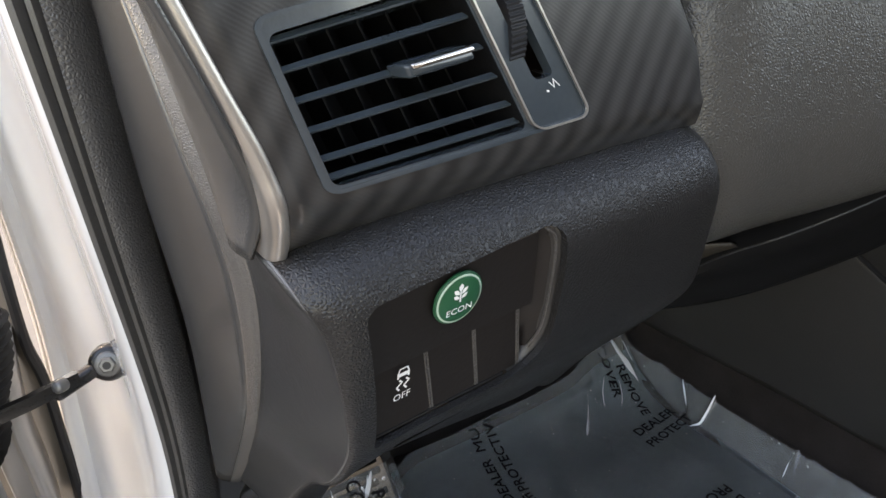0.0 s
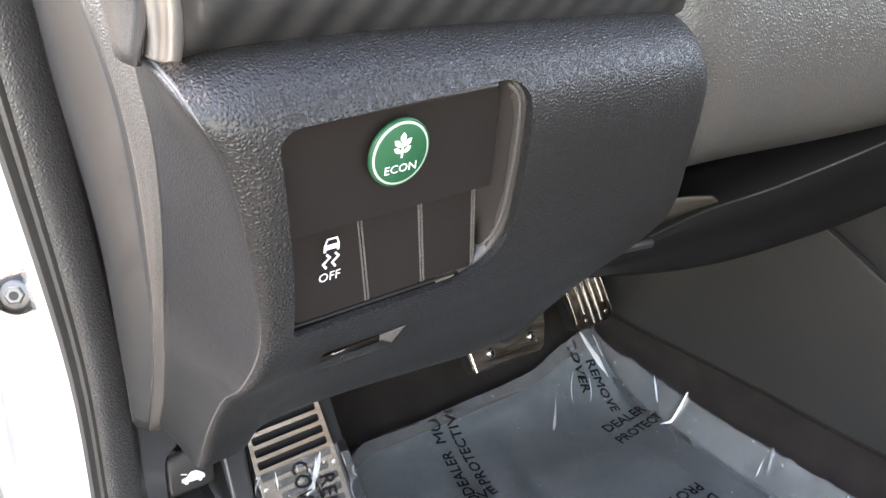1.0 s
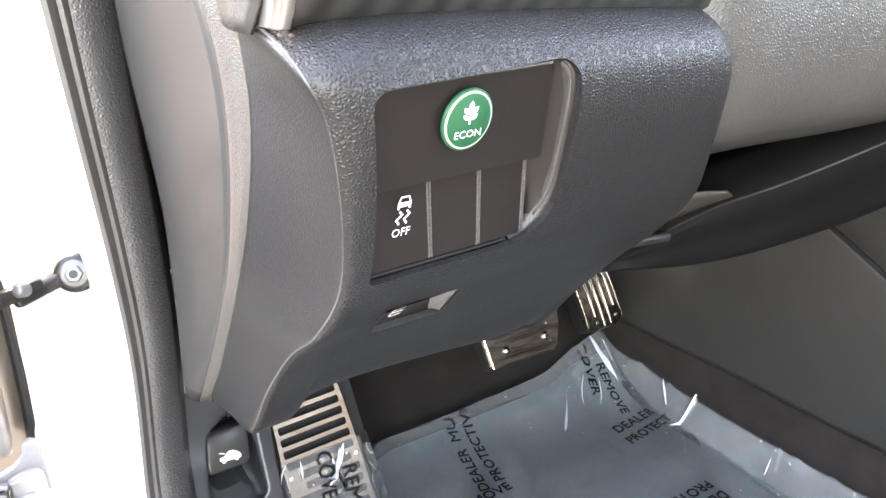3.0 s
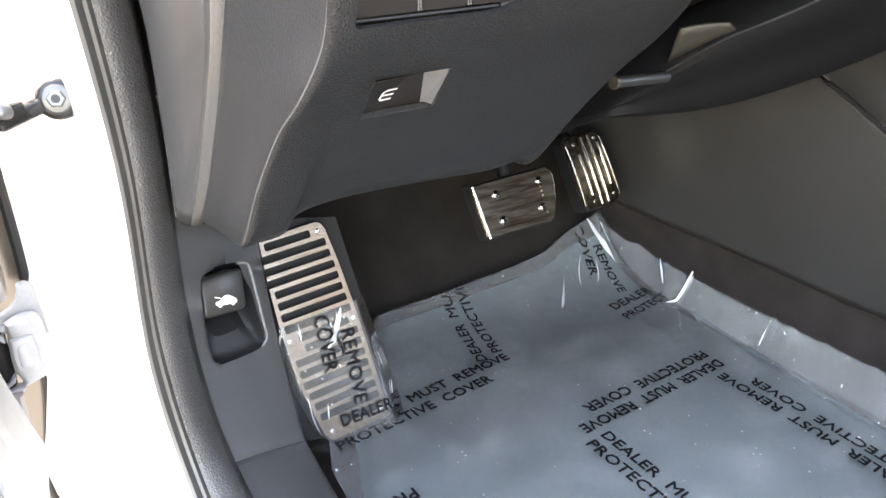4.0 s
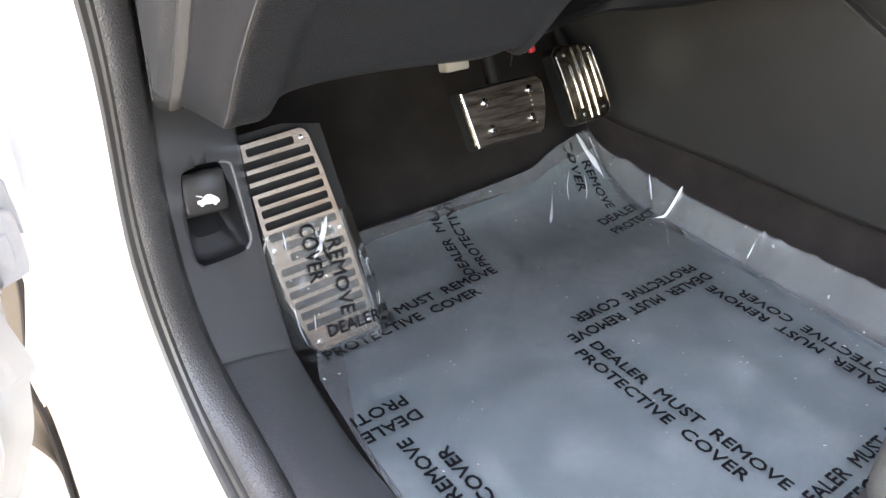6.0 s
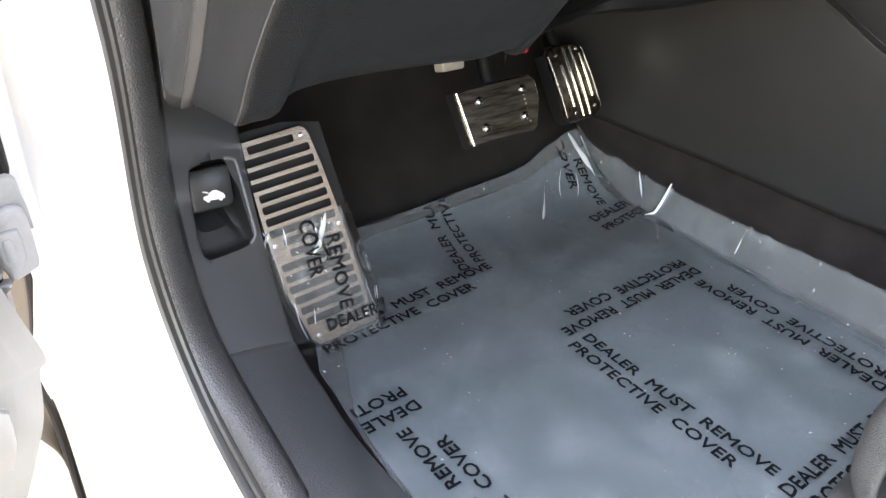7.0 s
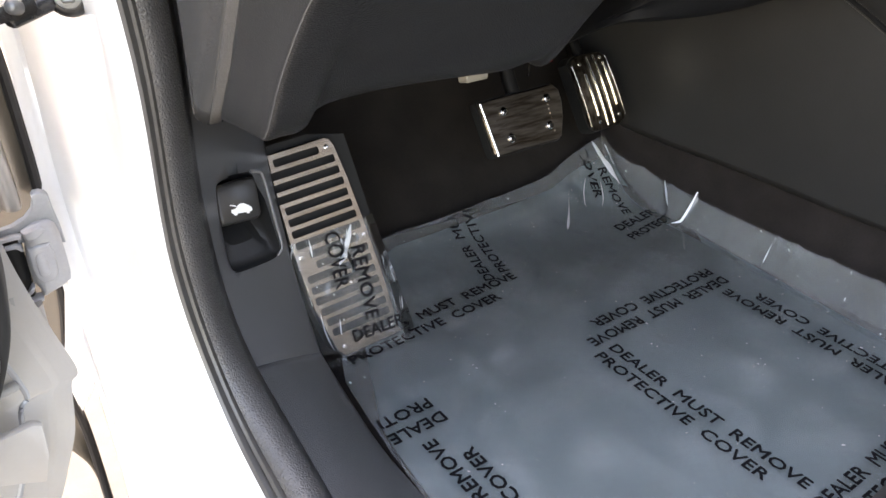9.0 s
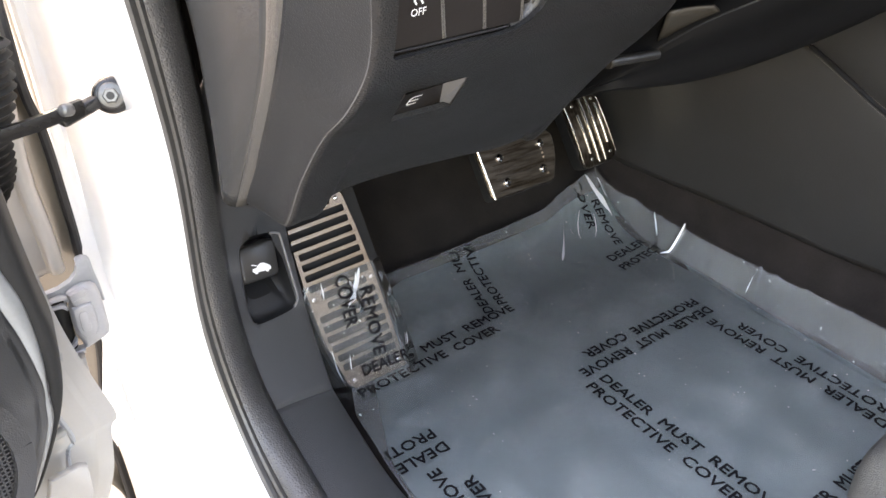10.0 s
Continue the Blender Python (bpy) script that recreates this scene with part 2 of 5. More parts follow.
RED = material("red_lamp_plastic", (0.45, 0.02, 0.03), 0.3)
HEADLINER = material("pale_headliner_cloth", (0.66, 0.64, 0.60), 0.95, fine=0.5)


# ---------------------------------------------------------------- mesh helpers
def part(name, bm, mat, parent=None, label="", smooth=True, crease=38):
    """Links a bmesh as one mesh object, under a thing if one is given."""
    me = bpy.data.meshes.new(name)
    bm.normal_update()
    bm.to_mesh(me)
    bm.free()
    if smooth:
        for p in me.polygons:
            p.use_smooth = True
        me.set_sharp_from_angle(angle=radians(crease))
    me.materials.append(mat)
    ob = new(name, me)
    if parent is not None:
        ob.parent = parent
        ob.matrix_parent_inverse = parent.matrix_world.inverted()
    if label:
        ob["label"] = label
    return ob


def thing(name, place, label, category, group=""):
    ob = new(name)
    ob.empty_display_size = 0.02
    ob.matrix_world = pose(*place)
    return tagged(ob, label, category, group)


def V(*a):
    return Vector(a)


def spline(points, n=6):
    """A smooth curve through points."""
    p = [Vector(q) for q in points]
    q = [2 * p[0] - p[1], *p, 2 * p[-1] - p[-2]]
    out = []
    for i in range(len(p) - 1):
        a, b, c, d = q[i:i + 4]
        for k in range(n):
            u = k / n
            out.append(0.5 * (2 * b + (c - a) * u + (2 * a - 5 * b + 4 * c - d) * u * u + (3 * b - a - 3 * c + d) * u ** 3))
    out.append(p[-1])
    return out


def grid(rows):
    """A bmesh of quads through rows of points."""
    bm = bmesh.new()
    vs = [[bm.verts.new(p) for p in r] for r in rows]
    for a, b in zip(vs, vs[1:]):
        for i in range(len(a) - 1):
            bm.faces.new((a[i], a[i + 1], b[i + 1], b[i]))
    return bm


def loft(sections, nu=6, nv=6):
    """A smooth sheet through sections, each a list of points."""
    cols = [spline(s, nu) for s in sections]
    return grid([list(r) for r in zip(*[spline(c, nv) for c in zip(*cols)])])


def thicken(ob, t, offset=0.0):
    m = ob.modifiers.new("thickness", "SOLIDIFY")
    m.thickness, m.offset = t, offset
    return ob


def sweep(path, profile, side, closed=True, cap=True):
    """Sweeps a profile of (across, out) along a path; side gives the across direction at each path point."""
    bm = bmesh.new()
    rings = []
    for i, p in enumerate(path):
        tan = (path[min(i + 1, len(path) - 1)] - path[max(i - 1, 0)]).normalized()
        s = side[i] if isinstance(side, list) else side
        s = (s - tan * s.dot(tan)).normalized()
        o = tan.cross(s)
        rings.append([bm.verts.new(p + s * a + o * b) for a, b in profile])
    k = len(profile)
    for a, b in zip(rings, rings[1:]):
        for i in range(k if closed else k - 1):
            bm.faces.new((a[i], a[(i + 1) % k], b[(i + 1) % k], b[i]))
    if closed and cap:
        bm.faces.new(rings[0][::-1])
        bm.faces.new(rings[-1])
    return bm


def tube(path, r, n=10):
    ring = [(r * math.cos(2 * math.pi * i / n), r * math.sin(2 * math.pi * i / n)) for i in range(n)]
    return sweep(path, ring, Vector((0.3, 0.2, 0.93)))


def tapered(path, r, n=14, fade=0.25):
    """A tube that thins out to nothing at both ends."""
    bm = tube(path, r, n)
    bm.verts.ensure_lookup_table()
    last = len(path) - 1
    for i, p in enumerate(path):
        k = min(1.0, min(i, last - i) / (fade * last) + 0.02) ** 0.6
        for v in bm.verts[i * n:(i + 1) * n]:
            v.co = p + (v.co - p) * k
    return bm


def outline(w, h, r, n=5):
    """A rounded rectangle round the origin."""
    out = []
    for cx, cy, a0 in ((w / 2 - r, h / 2 - r, 0), (r - w / 2, h / 2 - r, 90), (r - w / 2, r - h / 2, 180), (w / 2 - r, r - h / 2, 270)):
        for k in range(n + 1):
            a = radians(a0 + 90 * k / n)
            out.append((cx + r * math.cos(a), cy + r * math.sin(a)))
    return out


def slab(shape, at, t, bevel=0.0):
    """A plate of the outline shape (u, v), raised by t, its front edge bevelled; at(u, v, w) gives the place."""
    bm = bmesh.new()
    cu = sum(p[0] for p in shape) / len(shape)
    cv = sum(p[1] for p in shape) / len(shape)
    half_u = max(abs(p[0] - cu) for p in shape)
    half_v = max(abs(p[1] - cv) for p in shape)
    ku, kv = 1 - bevel / half_u, 1 - bevel / half_v
    levels = [(1, 1, 0), (1, 1, t - bevel), ((1 + ku) / 2, (1 + kv) / 2, t - bevel * 0.3), (ku, kv, t)] if bevel else [(1, 1, 0), (1, 1, t)]
    rings = [[bm.verts.new(at(cu + (u - cu) * a, cv + (v - cv) * b, w)) for u, v in shape] for a, b, w in levels]
    k = len(shape)
    for a, b in zip(rings, rings[1:]):
        for i in range(k):
            bm.faces.new((a[i], a[(i + 1) % k], b[(i + 1) % k], b[i]))
    bm.faces.new(rings[-1])
    bm.faces.new(rings[0][::-1])
    return bm


def frame_of(origin, u, v):
    """at(u, v, w) for a plane through origin with directions u and v; w rises out of the face."""
    u, v = Vector(u).normalized(), Vector(v)
    v = (v - u * v.dot(u)).normalized()
    w = u.cross(v)
    o = Vector(origin)
    return lambda a, b, c=0.0: o + u * a + v * b + w * c


def disc(c, r, at, t, bevel=0.0, n=32):
    return slab([(c[0] + r * math.cos(2 * math.pi * i / n), c[1] + r * math.sin(2 * math.pi * i / n)) for i in range(n)], at, t, bevel)


def strokes(lines, at, width, w):
    """Flat printed strokes."""
    bm = bmesh.new()
    for line in lines:
        for (a, b), (c, d) in zip(line, line[1:]):
            t = Vector((c - a, d - b)).normalized() * width / 2
            s = Vector((-t.y, t.x))
            e = t * 0.7
            bm.faces.new([bm.verts.new(at(x, y, w)) for x, y in ((a - e.x - s.x, b - e.y - s.y), (c + e.x - s.x, d + e.y - s.y), (c + e.x + s.x, d + e.y + s.y), (a - e.x + s.x, b - e.y + s.y))])
    return bm


def blobs(shapes, at, w):
    bm = bmesh.new()
    for s in shapes:
        bm.faces.new([bm.verts.new(at(x, y, w)) for x, y in s])
    return bm


def letters(text, width, height):
    """Vertices and faces of a line of text, starting at the origin, scaled to a width and a capital height."""
    cu = bpy.data.curves.new("letters", "FONT")
    cu.body, cu.size, cu.resolution_u, cu.offset = text, 1.0, 2, 0.0
    ob = bpy.data.objects.new("letters", cu)
    scene.collection.objects.link(ob)
    me = bpy.data.meshes.new_from_object(ob.evaluated_get(bpy.context.evaluated_depsgraph_get()))
    co = [(v.co.x, v.co.y) for v in me.vertices]
    faces = [tuple(p.vertices) for p in me.polygons]
    bpy.data.objects.remove(ob)
    bpy.data.curves.remove(cu)
    bpy.data.meshes.remove(me)
    x0, x1 = min(c[0] for c in co), max(c[0] for c in co)
    y1 = max(c[1] for c in co)
    return [((x - x0) * width / (x1 - x0), y * height / y1) for x, y in co], faces


def lettering(text, width, height, place, keep=None, bold=0.0):
    bm = bmesh.new()
    co, faces = letters(text, width, height)
    for dx, dy in [(0, 0), (bold, 0), (0.5 * bold, bold), (0.5 * bold, -0.5 * bold)] if bold else [(0, 0)]:
        vs = [bm.verts.new(place(x + dx, y + dy)) for x, y in co]
        for f in faces:
            if keep and not all(keep(vs[i].co) for i in f):
                continue
            bm.faces.new([vs[i] for i in f])
    return bm


def cut(ob, cutters):
    """Cuts solid shapes out of an object for good."""
    made = []
    for bm in cutters:
        bmesh.ops.recalc_face_normals(bm, faces=bm.faces)
        me = bpy.data.meshes.new("cutter")
        bm.to_mesh(me)
        bm.free()
        c = new("cutter", me)
        made.append(c)
        m = ob.modifiers.new("cut", "BOOLEAN")
        m.object, m.operation, m.solver = c, "DIFFERENCE", "EXACT"
    me = bpy.data.meshes.new_from_object(ob.evaluated_get(bpy.context.evaluated_depsgraph_get()))
    ob.modifiers.clear()
    ob.data = me
    for c in made:
        bpy.data.objects.remove(c)
    return ob


def setting(name, bm, mat, label, category, t=0.0):
    ob = part(name, bm, mat)
    tagged(ob, label, category, kind="structure")
    return thicken(ob, t) if t else ob


# ---------------------------------------------------------------- curves of the car body
SEAL_OUT = [(-0.01, 0.445, 0.8), (0.004, 0.415, 0.644), (0.021, 0.403, 0.494), (0.036, 0.402, 0.347), (0.037, 0.4, 0.215), (0.0464, 0.36, 0.123), (0.056, 0.275, 0.076), (0.061, 0.165, 0.052), (0.061, -0.1, 0.045), (0.061, -0.7, 0.045)]
SEAL_IN = [(0.03, 0.46, 0.8), (0.044, 0.428, 0.646), (0.05, 0.416, 0.505), (0.06, 0.412, 0.365), (0.062, 0.416, 0.24), (0.07, 0.395, 0.15), (0.081, 0.3, 0.1), (0.086, 0.18, 0.073), (0.086, -0.1, 0.066), (0.086, -0.7, 0.066)]

# ---------------------------------------------------------------- floor and shell
def floor_height(y):
    return -0.012 + max(0.0, y - 0.56) ** 2 * 1.6


rows = []
toe = []
for y in [-0.9, -0.5, -0.2, 0.0, 0.2, 0.4, 0.5, 0.56, 0.6, 0.64, 0.68]:
    rows.append([V(x, y, floor_height(y)) for x in (0.10, 0.3, 0.5, 0.7, 0.80)])
for y, z in ((0.74, 0.07), (0.80, 0.15), (0.86, 0.25), (0.88, 0.36), (0.88, 0.50)):
    toe.append([V(x, y, z) for x in (0.10, 0.3, 0.5, 0.7, 0.80)])
setting("toe_board", grid([rows[-1]] + toe), TOE, "black carpeted toe board behind the pedals", "floor", 0.006)
setting("floor", grid(rows), CARPET, "dark charcoal carpet of the footwell floor", "floor", 0.006)

setting("ground", grid([[V(x, y, -0.42) for x in (-400, -20, -3, 0, 3, 20, 400)] for y in (-400, -20, -3, 0, 3, 20, 400)]), ASPHALT, "worn grey asphalt of the yard under the car", "ground")
# roof, sides, rear and dashboard stand out of view, added to shape the light
setting("roof", loft([[(x, -1.7, 1.10), (x, -0.9, 1.19), (x, -0.45, 1.19), (x, -0.16, 1.14)] for x in (0.17, 0.4, 0.9, 1.28)], 4, 4), HEADLINER, "unseen pale roof lining that closes the cabin above", "ceiling", 0.02)
setting("wall_far", grid([[V(1.42, y, z) for z in (-0.1, 0.3, 0.76)] for y in (-1.6, -0.5, 0.3, 0.9)]), PANEL, "unseen dark wall that closes the far side", "wall", 0.02)
setting("wall_rear", grid([[V(x, -1.6, z) for z in (-0.1, 0.4, 0.84)] for x in (0.05, 0.7, 1.42)]), SEAT_CLOTH, "unseen grey wall that closes the cabin's rear", "wall", 0.02)
setting("wall_front", grid([[V(x, 0.90, z) for z in (-0.05, 0.3, 0.66)] for x in (0.06, 0.5, 1.42)]), BLACK, "black bulkhead behind the pedals", "wall", 0.01)
setting("wall_cowl", grid([[V(0.045, y, z) for z in (-0.1, 0.3, 0.72)] for y in (0.47, 0.7, 0.92)]), BLACK, "unseen dark wall that keeps sun out of the footwell", "wall", 0.01)
setting("wall_side", grid([[V(0.03, y, z) for z in (-0.1, 0.3, 0.72)] for y in (-1.7, -1.2, -0.62)]), SIDE, "unseen dark wall that blocks light from behind", "wall", 0.03)
setting("trim", grid([[V(x, y, z) for z in (-0.1, 0.5, 1.0, 1.16)] for x, y in ((0.02, -0.60), (0.05, -0.72), (0.10, -0.76))]), SIDE, "unseen dark pillar that blocks light from behind", "pillar", 0.02)
setting("dashboard_face", loft([[(x, 0.215, 0.70), (x, 0.19, 0.62), (x, 0.22, 0.50), (x, 0.33, 0.34), (x, 0.60, 0.30)] for x in (0.72, 1.0, 1.40)], 4, 3), PANEL, "unseen dark dashboard face that blocks light from the passenger side", "dashboard", 0.01)
setting("dashboard_top", loft([[(x, 0.20, 0.692), (x, 0.25, 0.715), (x, 0.34, 0.735), (x, 0.6, 0.74), (x, 0.9, 0.66)] for x in (0.05, 0.5, 1.0, 1.40)], 4, 3), PANEL, "unseen dark dashboard top that blocks light from above", "dashboard", 0.01)

# white body: hinge pillar and sill outside the weatherstrip
EDGE = [(-0.05, 0.56, 0.80), (-0.035, 0.57, 0.644), (-0.024, 0.59, 0.494), (-0.016, 0.60, 0.347), (-0.017, 0.56, 0.215), (-0.014, 0.51, 0.110), (-0.012, 0.45, 0.02), (-0.02, 0.30, -0.03), (-0.03, -0.10, -0.04), (-0.03, -0.70, -0.04)]
mid = [tuple(0.55 * Vector(a) + 0.45 * Vector(b) + Vector((0.010, -0.004, 0.0))) for a, b in zip(SEAL_OUT, EDGE)]
HOLLOW = (1, 1, 1, 1, 1, 0.9, 0.5, 0.1, 0, 0)  # the pillar is hollowed before its front edge to draw a grey band of shade, the sill is not
hollow = [tuple(Vector(a).lerp(Vector(b), 0.74) + Vector((0.003, 0.030, 0.0)) * k) for a, b, k in zip(SEAL_OUT, EDGE, HOLLOW)]
bead = [tuple(Vector(a).lerp(Vector(b), 0.93) + Vector((-0.003, -0.002, 0.0)) * k) for a, b, k in zip(SEAL_OUT, EDGE, HOLLOW)]
deep = [tuple(Vector(a) + Vector((0.0, 0.09, -0.03))) for a in EDGE]
under = [tuple(Vector(a) + Vector((0.014, 0.016, 0.0))) for a in SEAL_OUT]
brow = [tuple(Vector(a).lerp(Vector(b), 0.12) + Vector((0.002, 0.004, 0.0))) for a, b in zip(SEAL_OUT, EDGE)]
setting("body_pillar", loft([under, brow, mid, hollow, bead, EDGE, [tuple(Vector(a) + Vector((-0.004, 0.008, -0.003))) for a in EDGE], deep], 6, 5), PAINT, "glossy white painted door pillar and sill", "car body", 0.002)


def strip_between(a, b, u):
    return [Vector(p).lerp(Vector(q), u) for p, q in zip(a, b)]


# weatherstrip: two thin ribs and one broad grained band
def weatherstrip():
    th = thing("weatherstrip", (0.04, 0.40, 0.2), "black rubber door weatherstrip with a broad grained lip", "weatherstrip")
    a, b = SEAL_OUT, SEAL_IN

    def ribbon(levels):
        rows_ = []
        for u, h in levels:
            line = strip_between(a, b, u)
            rows_.append(spline([p + Vector((-0.35, -0.75, 0.45)) * h for p in line], 7))
        return grid(rows_)

    thicken(part("rib", ribbon([(-0.06, -0.002), (-0.02, 0.005), (0.06, 0.0068), (0.14, 0.0050), (0.18, 0.0)]), SEAL, th), 0.0012)
    thicken(part("rib", ribbon([(0.17, 0.0), (0.20, 0.0055), (0.26, 0.0068), (0.32, 0.0050), (0.36, 0.0)]), SEAL, th), 0.0012)
    thicken(part("grained_band", ribbon([(0.35, 0.0), (0.38, 0.0075), (0.48, 0.0095), (0.65, 0.0105), (0.82, 0.008), (0.95, 0.002), (1.02, -0.008)]), BAND, th, "broad soft lip"), 0.0015)


weatherstrip()

# ---------------------------------------------------------------- kick panel and sill trim
KICK_IN = [(0.164, 0.66, 0.36), (0.169, 0.625, 0.26), (0.166, 0.582, 0.165), (0.162, 0.530, 0.095), (0.157, 0.473, 0.052)]
KICK_OUT = [(0.057, 0.418, 0.37), (0.061, 0.42, 0.25), (0.065, 0.42, 0.185), (0.069, 0.408, 0.15), (0.073, 0.394, 0.126)]
SILL_IN = [(0.157, 0.473, 0.052), (0.161, 0.432, 0.034), (0.168, 0.372, 0.012), (0.181, 0.270, 0.004), (0.201, 0.160, -0.005), (0.205, -0.10, -0.010), (0.205, -0.60, -0.010)]
SILL_OUT = [(0.073, 0.394, 0.126), (0.075, 0.36, 0.114), (0.08, 0.3, 0.096), (0.083, 0.235, 0.08), (0.085, 0.18, 0.07), (0.085, -0.1, 0.062), (0.085, -0.6, 0.062)]


def bulged(a, b, us, h):
    return [[tuple(Vector(p).lerp(Vector(q), u) + Vector((-0.1, -0.6, 0.8)) * h * 4 * u * (1 - u)) for p, q in zip(a, b)] for u in us]


US = (0.0, 0.25, 0.5, 0.75, 1.0)
kick = thing("kick_panel", (0.10, 0.45, 0.13), "dark grey plastic kick panel with a scooped pocket", "trim panel")
kick_body = thicken(part("panel", loft(bulged(KICK_OUT, KICK_IN, US, 0.004), 6, 6), KICK, kick), 0.003)
thicken(part("skirt", loft([KICK_IN, [(x + 0.006, y + 0.004, z * 0.5 - 0.006) for x, y, z in KICK_IN], [(x + 0.008, y + 0.006, -0.025) for x, y, z in KICK_IN]], 6, 3), BLACK, kick), 0.002)
sill = thing("sill_trim", (0.12, 0.2, 0.06), "dark grey grained plastic sill trim along the floor", "trim panel")
sill_rows = [[tuple(Vector(p).lerp(Vector(q), u) + Vector((-0.1, -0.6, 0.8)) * (0.004, 0.007, 0.011, 0.012, 0.012, 0.012, 0.012)[i] * 4 * u * (1 - u)) for i, (p, q) in enumerate(zip(SILL_OUT, SILL_IN))] for u in US]
thicken(part("panel", loft(sill_rows, 6, 6), SILL, sill), 0.003)
thicken(part("skirt", loft([SILL_IN, [(x + 0.006, y, z - 0.03) for x, y, z in SILL_IN]], 6, 2), BLACK, sill), 0.002)

HOOD = frame_of((0.1020, 0.4735, 0.213), (0.037, 0.012, -0.001), (-0.002, 0.016, 0.036))
POCKET = [(0.0175, 0.0180), (-0.0195, 0.0200), (-0.0245, 0.0165), (-0.0275, 0.004), (-0.0268, -0.0134), (-0.0275, -0.0380), (-0.0235, -0.0460), (-0.0052, -0.0475), (0.0150, -0.0480), (0.0200, -0.0430), (0.0198, -0.0217), (0.0208, -0.0019), (0.0215, 0.0142)]
for _ in range(2):  # round the corners
    POCKET = [(a[0] * k + b[0] * (1 - k), a[1] * k + b[1] * (1 - k)) for a, b in zip(POCKET, POCKET[1:] + POCKET[:1]) for k in (0.75, 0.25)]


def scoop(b):
    """Depth of the finger pocket: deep behind the lever, running out at its lower end."""
    return 0.005 + 0.016 * min(1.0, max(0.0, (b + 0.048) / 0.045))


cut(kick_body, [slab(POCKET, lambda a, b, c=0: HOOD(a, b, c - 0.03), 0.07)])
bm = bmesh.new()
rings = []
for s, w, k in ((1.03, 0.003, 0), (1.0, 0.001, 0), (0.97, 0, 0.35), (0.90, 0, 0.75), (0.78, 0, 1), (0.45, 0, 1)):
    rings.append([bm.verts.new(HOOD((a + 0.004) * s - 0.004, (b + 0.015) * s - 0.015, w - k * scoop(b) - 0.006 * min(1.0, max(0.0, (b + 0.006) / 0.012)))) for a, b in POCKET])
for p, q in zip(rings, rings[1:]):
    for i in range(len(POCKET)):
        bm.faces.new((p[i], q[i], q[(i + 1) % len(POCKET)], p[(i + 1) % len(POCKET)]))
bm.faces.new(rings[-1])
# black instead of the panel's grey: the pocket's shade is in its colour
part("pocket", bm, BLACK, kick, "scooped finger pocket, black for its shade")
part("pocket_lip", tube(spline([HOOD(0.0150, 0.0185, 0.006), HOOD(0.0205, 0.0165, 0.007), HOOD(0.0232, 0.012, 0.007), HOOD(0.0222, -0.0076, 0.007), HOOD(0.0215, -0.0284, 0.006), HOOD(0.0208, -0.0420, 0.005), HOOD(0.0160, -0.0480, 0.003)], 6), 0.0013), KICK, kick)
LEVER = [(-0.0205, 0.0120), (-0.0190, 0.0150), (-0.0165, 0.0165), (0.0110, 0.0152), (0.0135, 0.0140), (0.0145, 0.0110), (0.0105, -0.0110), (0.0090, -0.0135), (0.0060, -0.0145), (-0.0215, -0.0115), (-0.0238, -0.0100), (-0.0242, -0.0070)][::-1]
lever = thing("hood_release_lever", tuple(HOOD(0, 0)), "black plastic hood release lever with a white car icon", "lever")
part("handle", slab(LEVER, lambda a, b, c=0: HOOD(a, b, c - 0.010), 0.021, 0.0022), LEVER_PLASTIC, lever)
ICON = lambda a, b, c=0: HOOD(-0.0058 + a * 0.97 - b * -0.12, -0.0040 + b - 0.18 * a, c)
part("car_icon", blobs([[(-0.0085, -0.0015), (-0.0080, 0.0005), (-0.0045, 0.0010), (-0.0022, 0.0030), (0.0, 0.0040), (0.0030, 0.0040), (0.0058, 0.0026), (0.0082, 0.0010), (0.0092, -0.0004), (0.0088, -0.0022), (0.0068, -0.0026), (0.0060, -0.0038), (0.0044, -0.0038), (0.0036, -0.0026), (-0.0034, -0.0026), (-0.0042, -0.0038), (-0.0060, -0.0038), (-0.0068, -0.0026)][::-1], [(-0.0030, 0.0022), (-0.0042, 0.0034), (-0.0080, 0.0042), (-0.0085, 0.0036), (-0.0050, 0.0026)]], ICON, 0.0114), PRINT, lever, "white car icon", smooth=False)

# ---------------------------------------------------------------- lower dash panel
LEVELS = [  # z, y at the middle, ridge x, ridge y, strip x, strip y, right x, slope
    (0.546, 0.278, 0.0570, 0.252, 0.0580, 0.257, 0.262, 0.17),
    (0.542, 0.238, 0.0562, 0.241, 0.0565, 0.252, 0.266, 0.17),
    (0.535, 0.2185, 0.0580, 0.224, 0.0560, 0.248, 0.272, 0.17),
    (0.524, 0.2090, 0.0630, 0.206, 0.057, 0.2465, 0.277, 0.17),
    (0.509, 0.2075, 0.070, 0.203, 0.059, 0.246, 0.282, 0.17),
    (0.477, 0.215, 0.076, 0.207, 0.060, 0.256, 0.288, 0.17),
    (0.447, 0.226, 0.080, 0.219, 0.061, 0.271, 0.296, 0.17),
    (0.423, 0.248, 0.078, 0.236, 0.063, 0.289, 0.297, 0.15),
    (0.398, 0.274, 0.079, 0.268, 0.066, 0.312, 0.290, 0.13),
    (0.360, 0.309, 0.080, 0.304, 0.069, 0.346, 0.288, 0.11),
    (0.320, 0.342, 0.080, 0.334, 0.071, 0.383, 0.285, 0.10),
    (0.316, 0.366, 0.083, 0.362, 0.076, 0.390, 0.284, 0.10),
]
secs = []
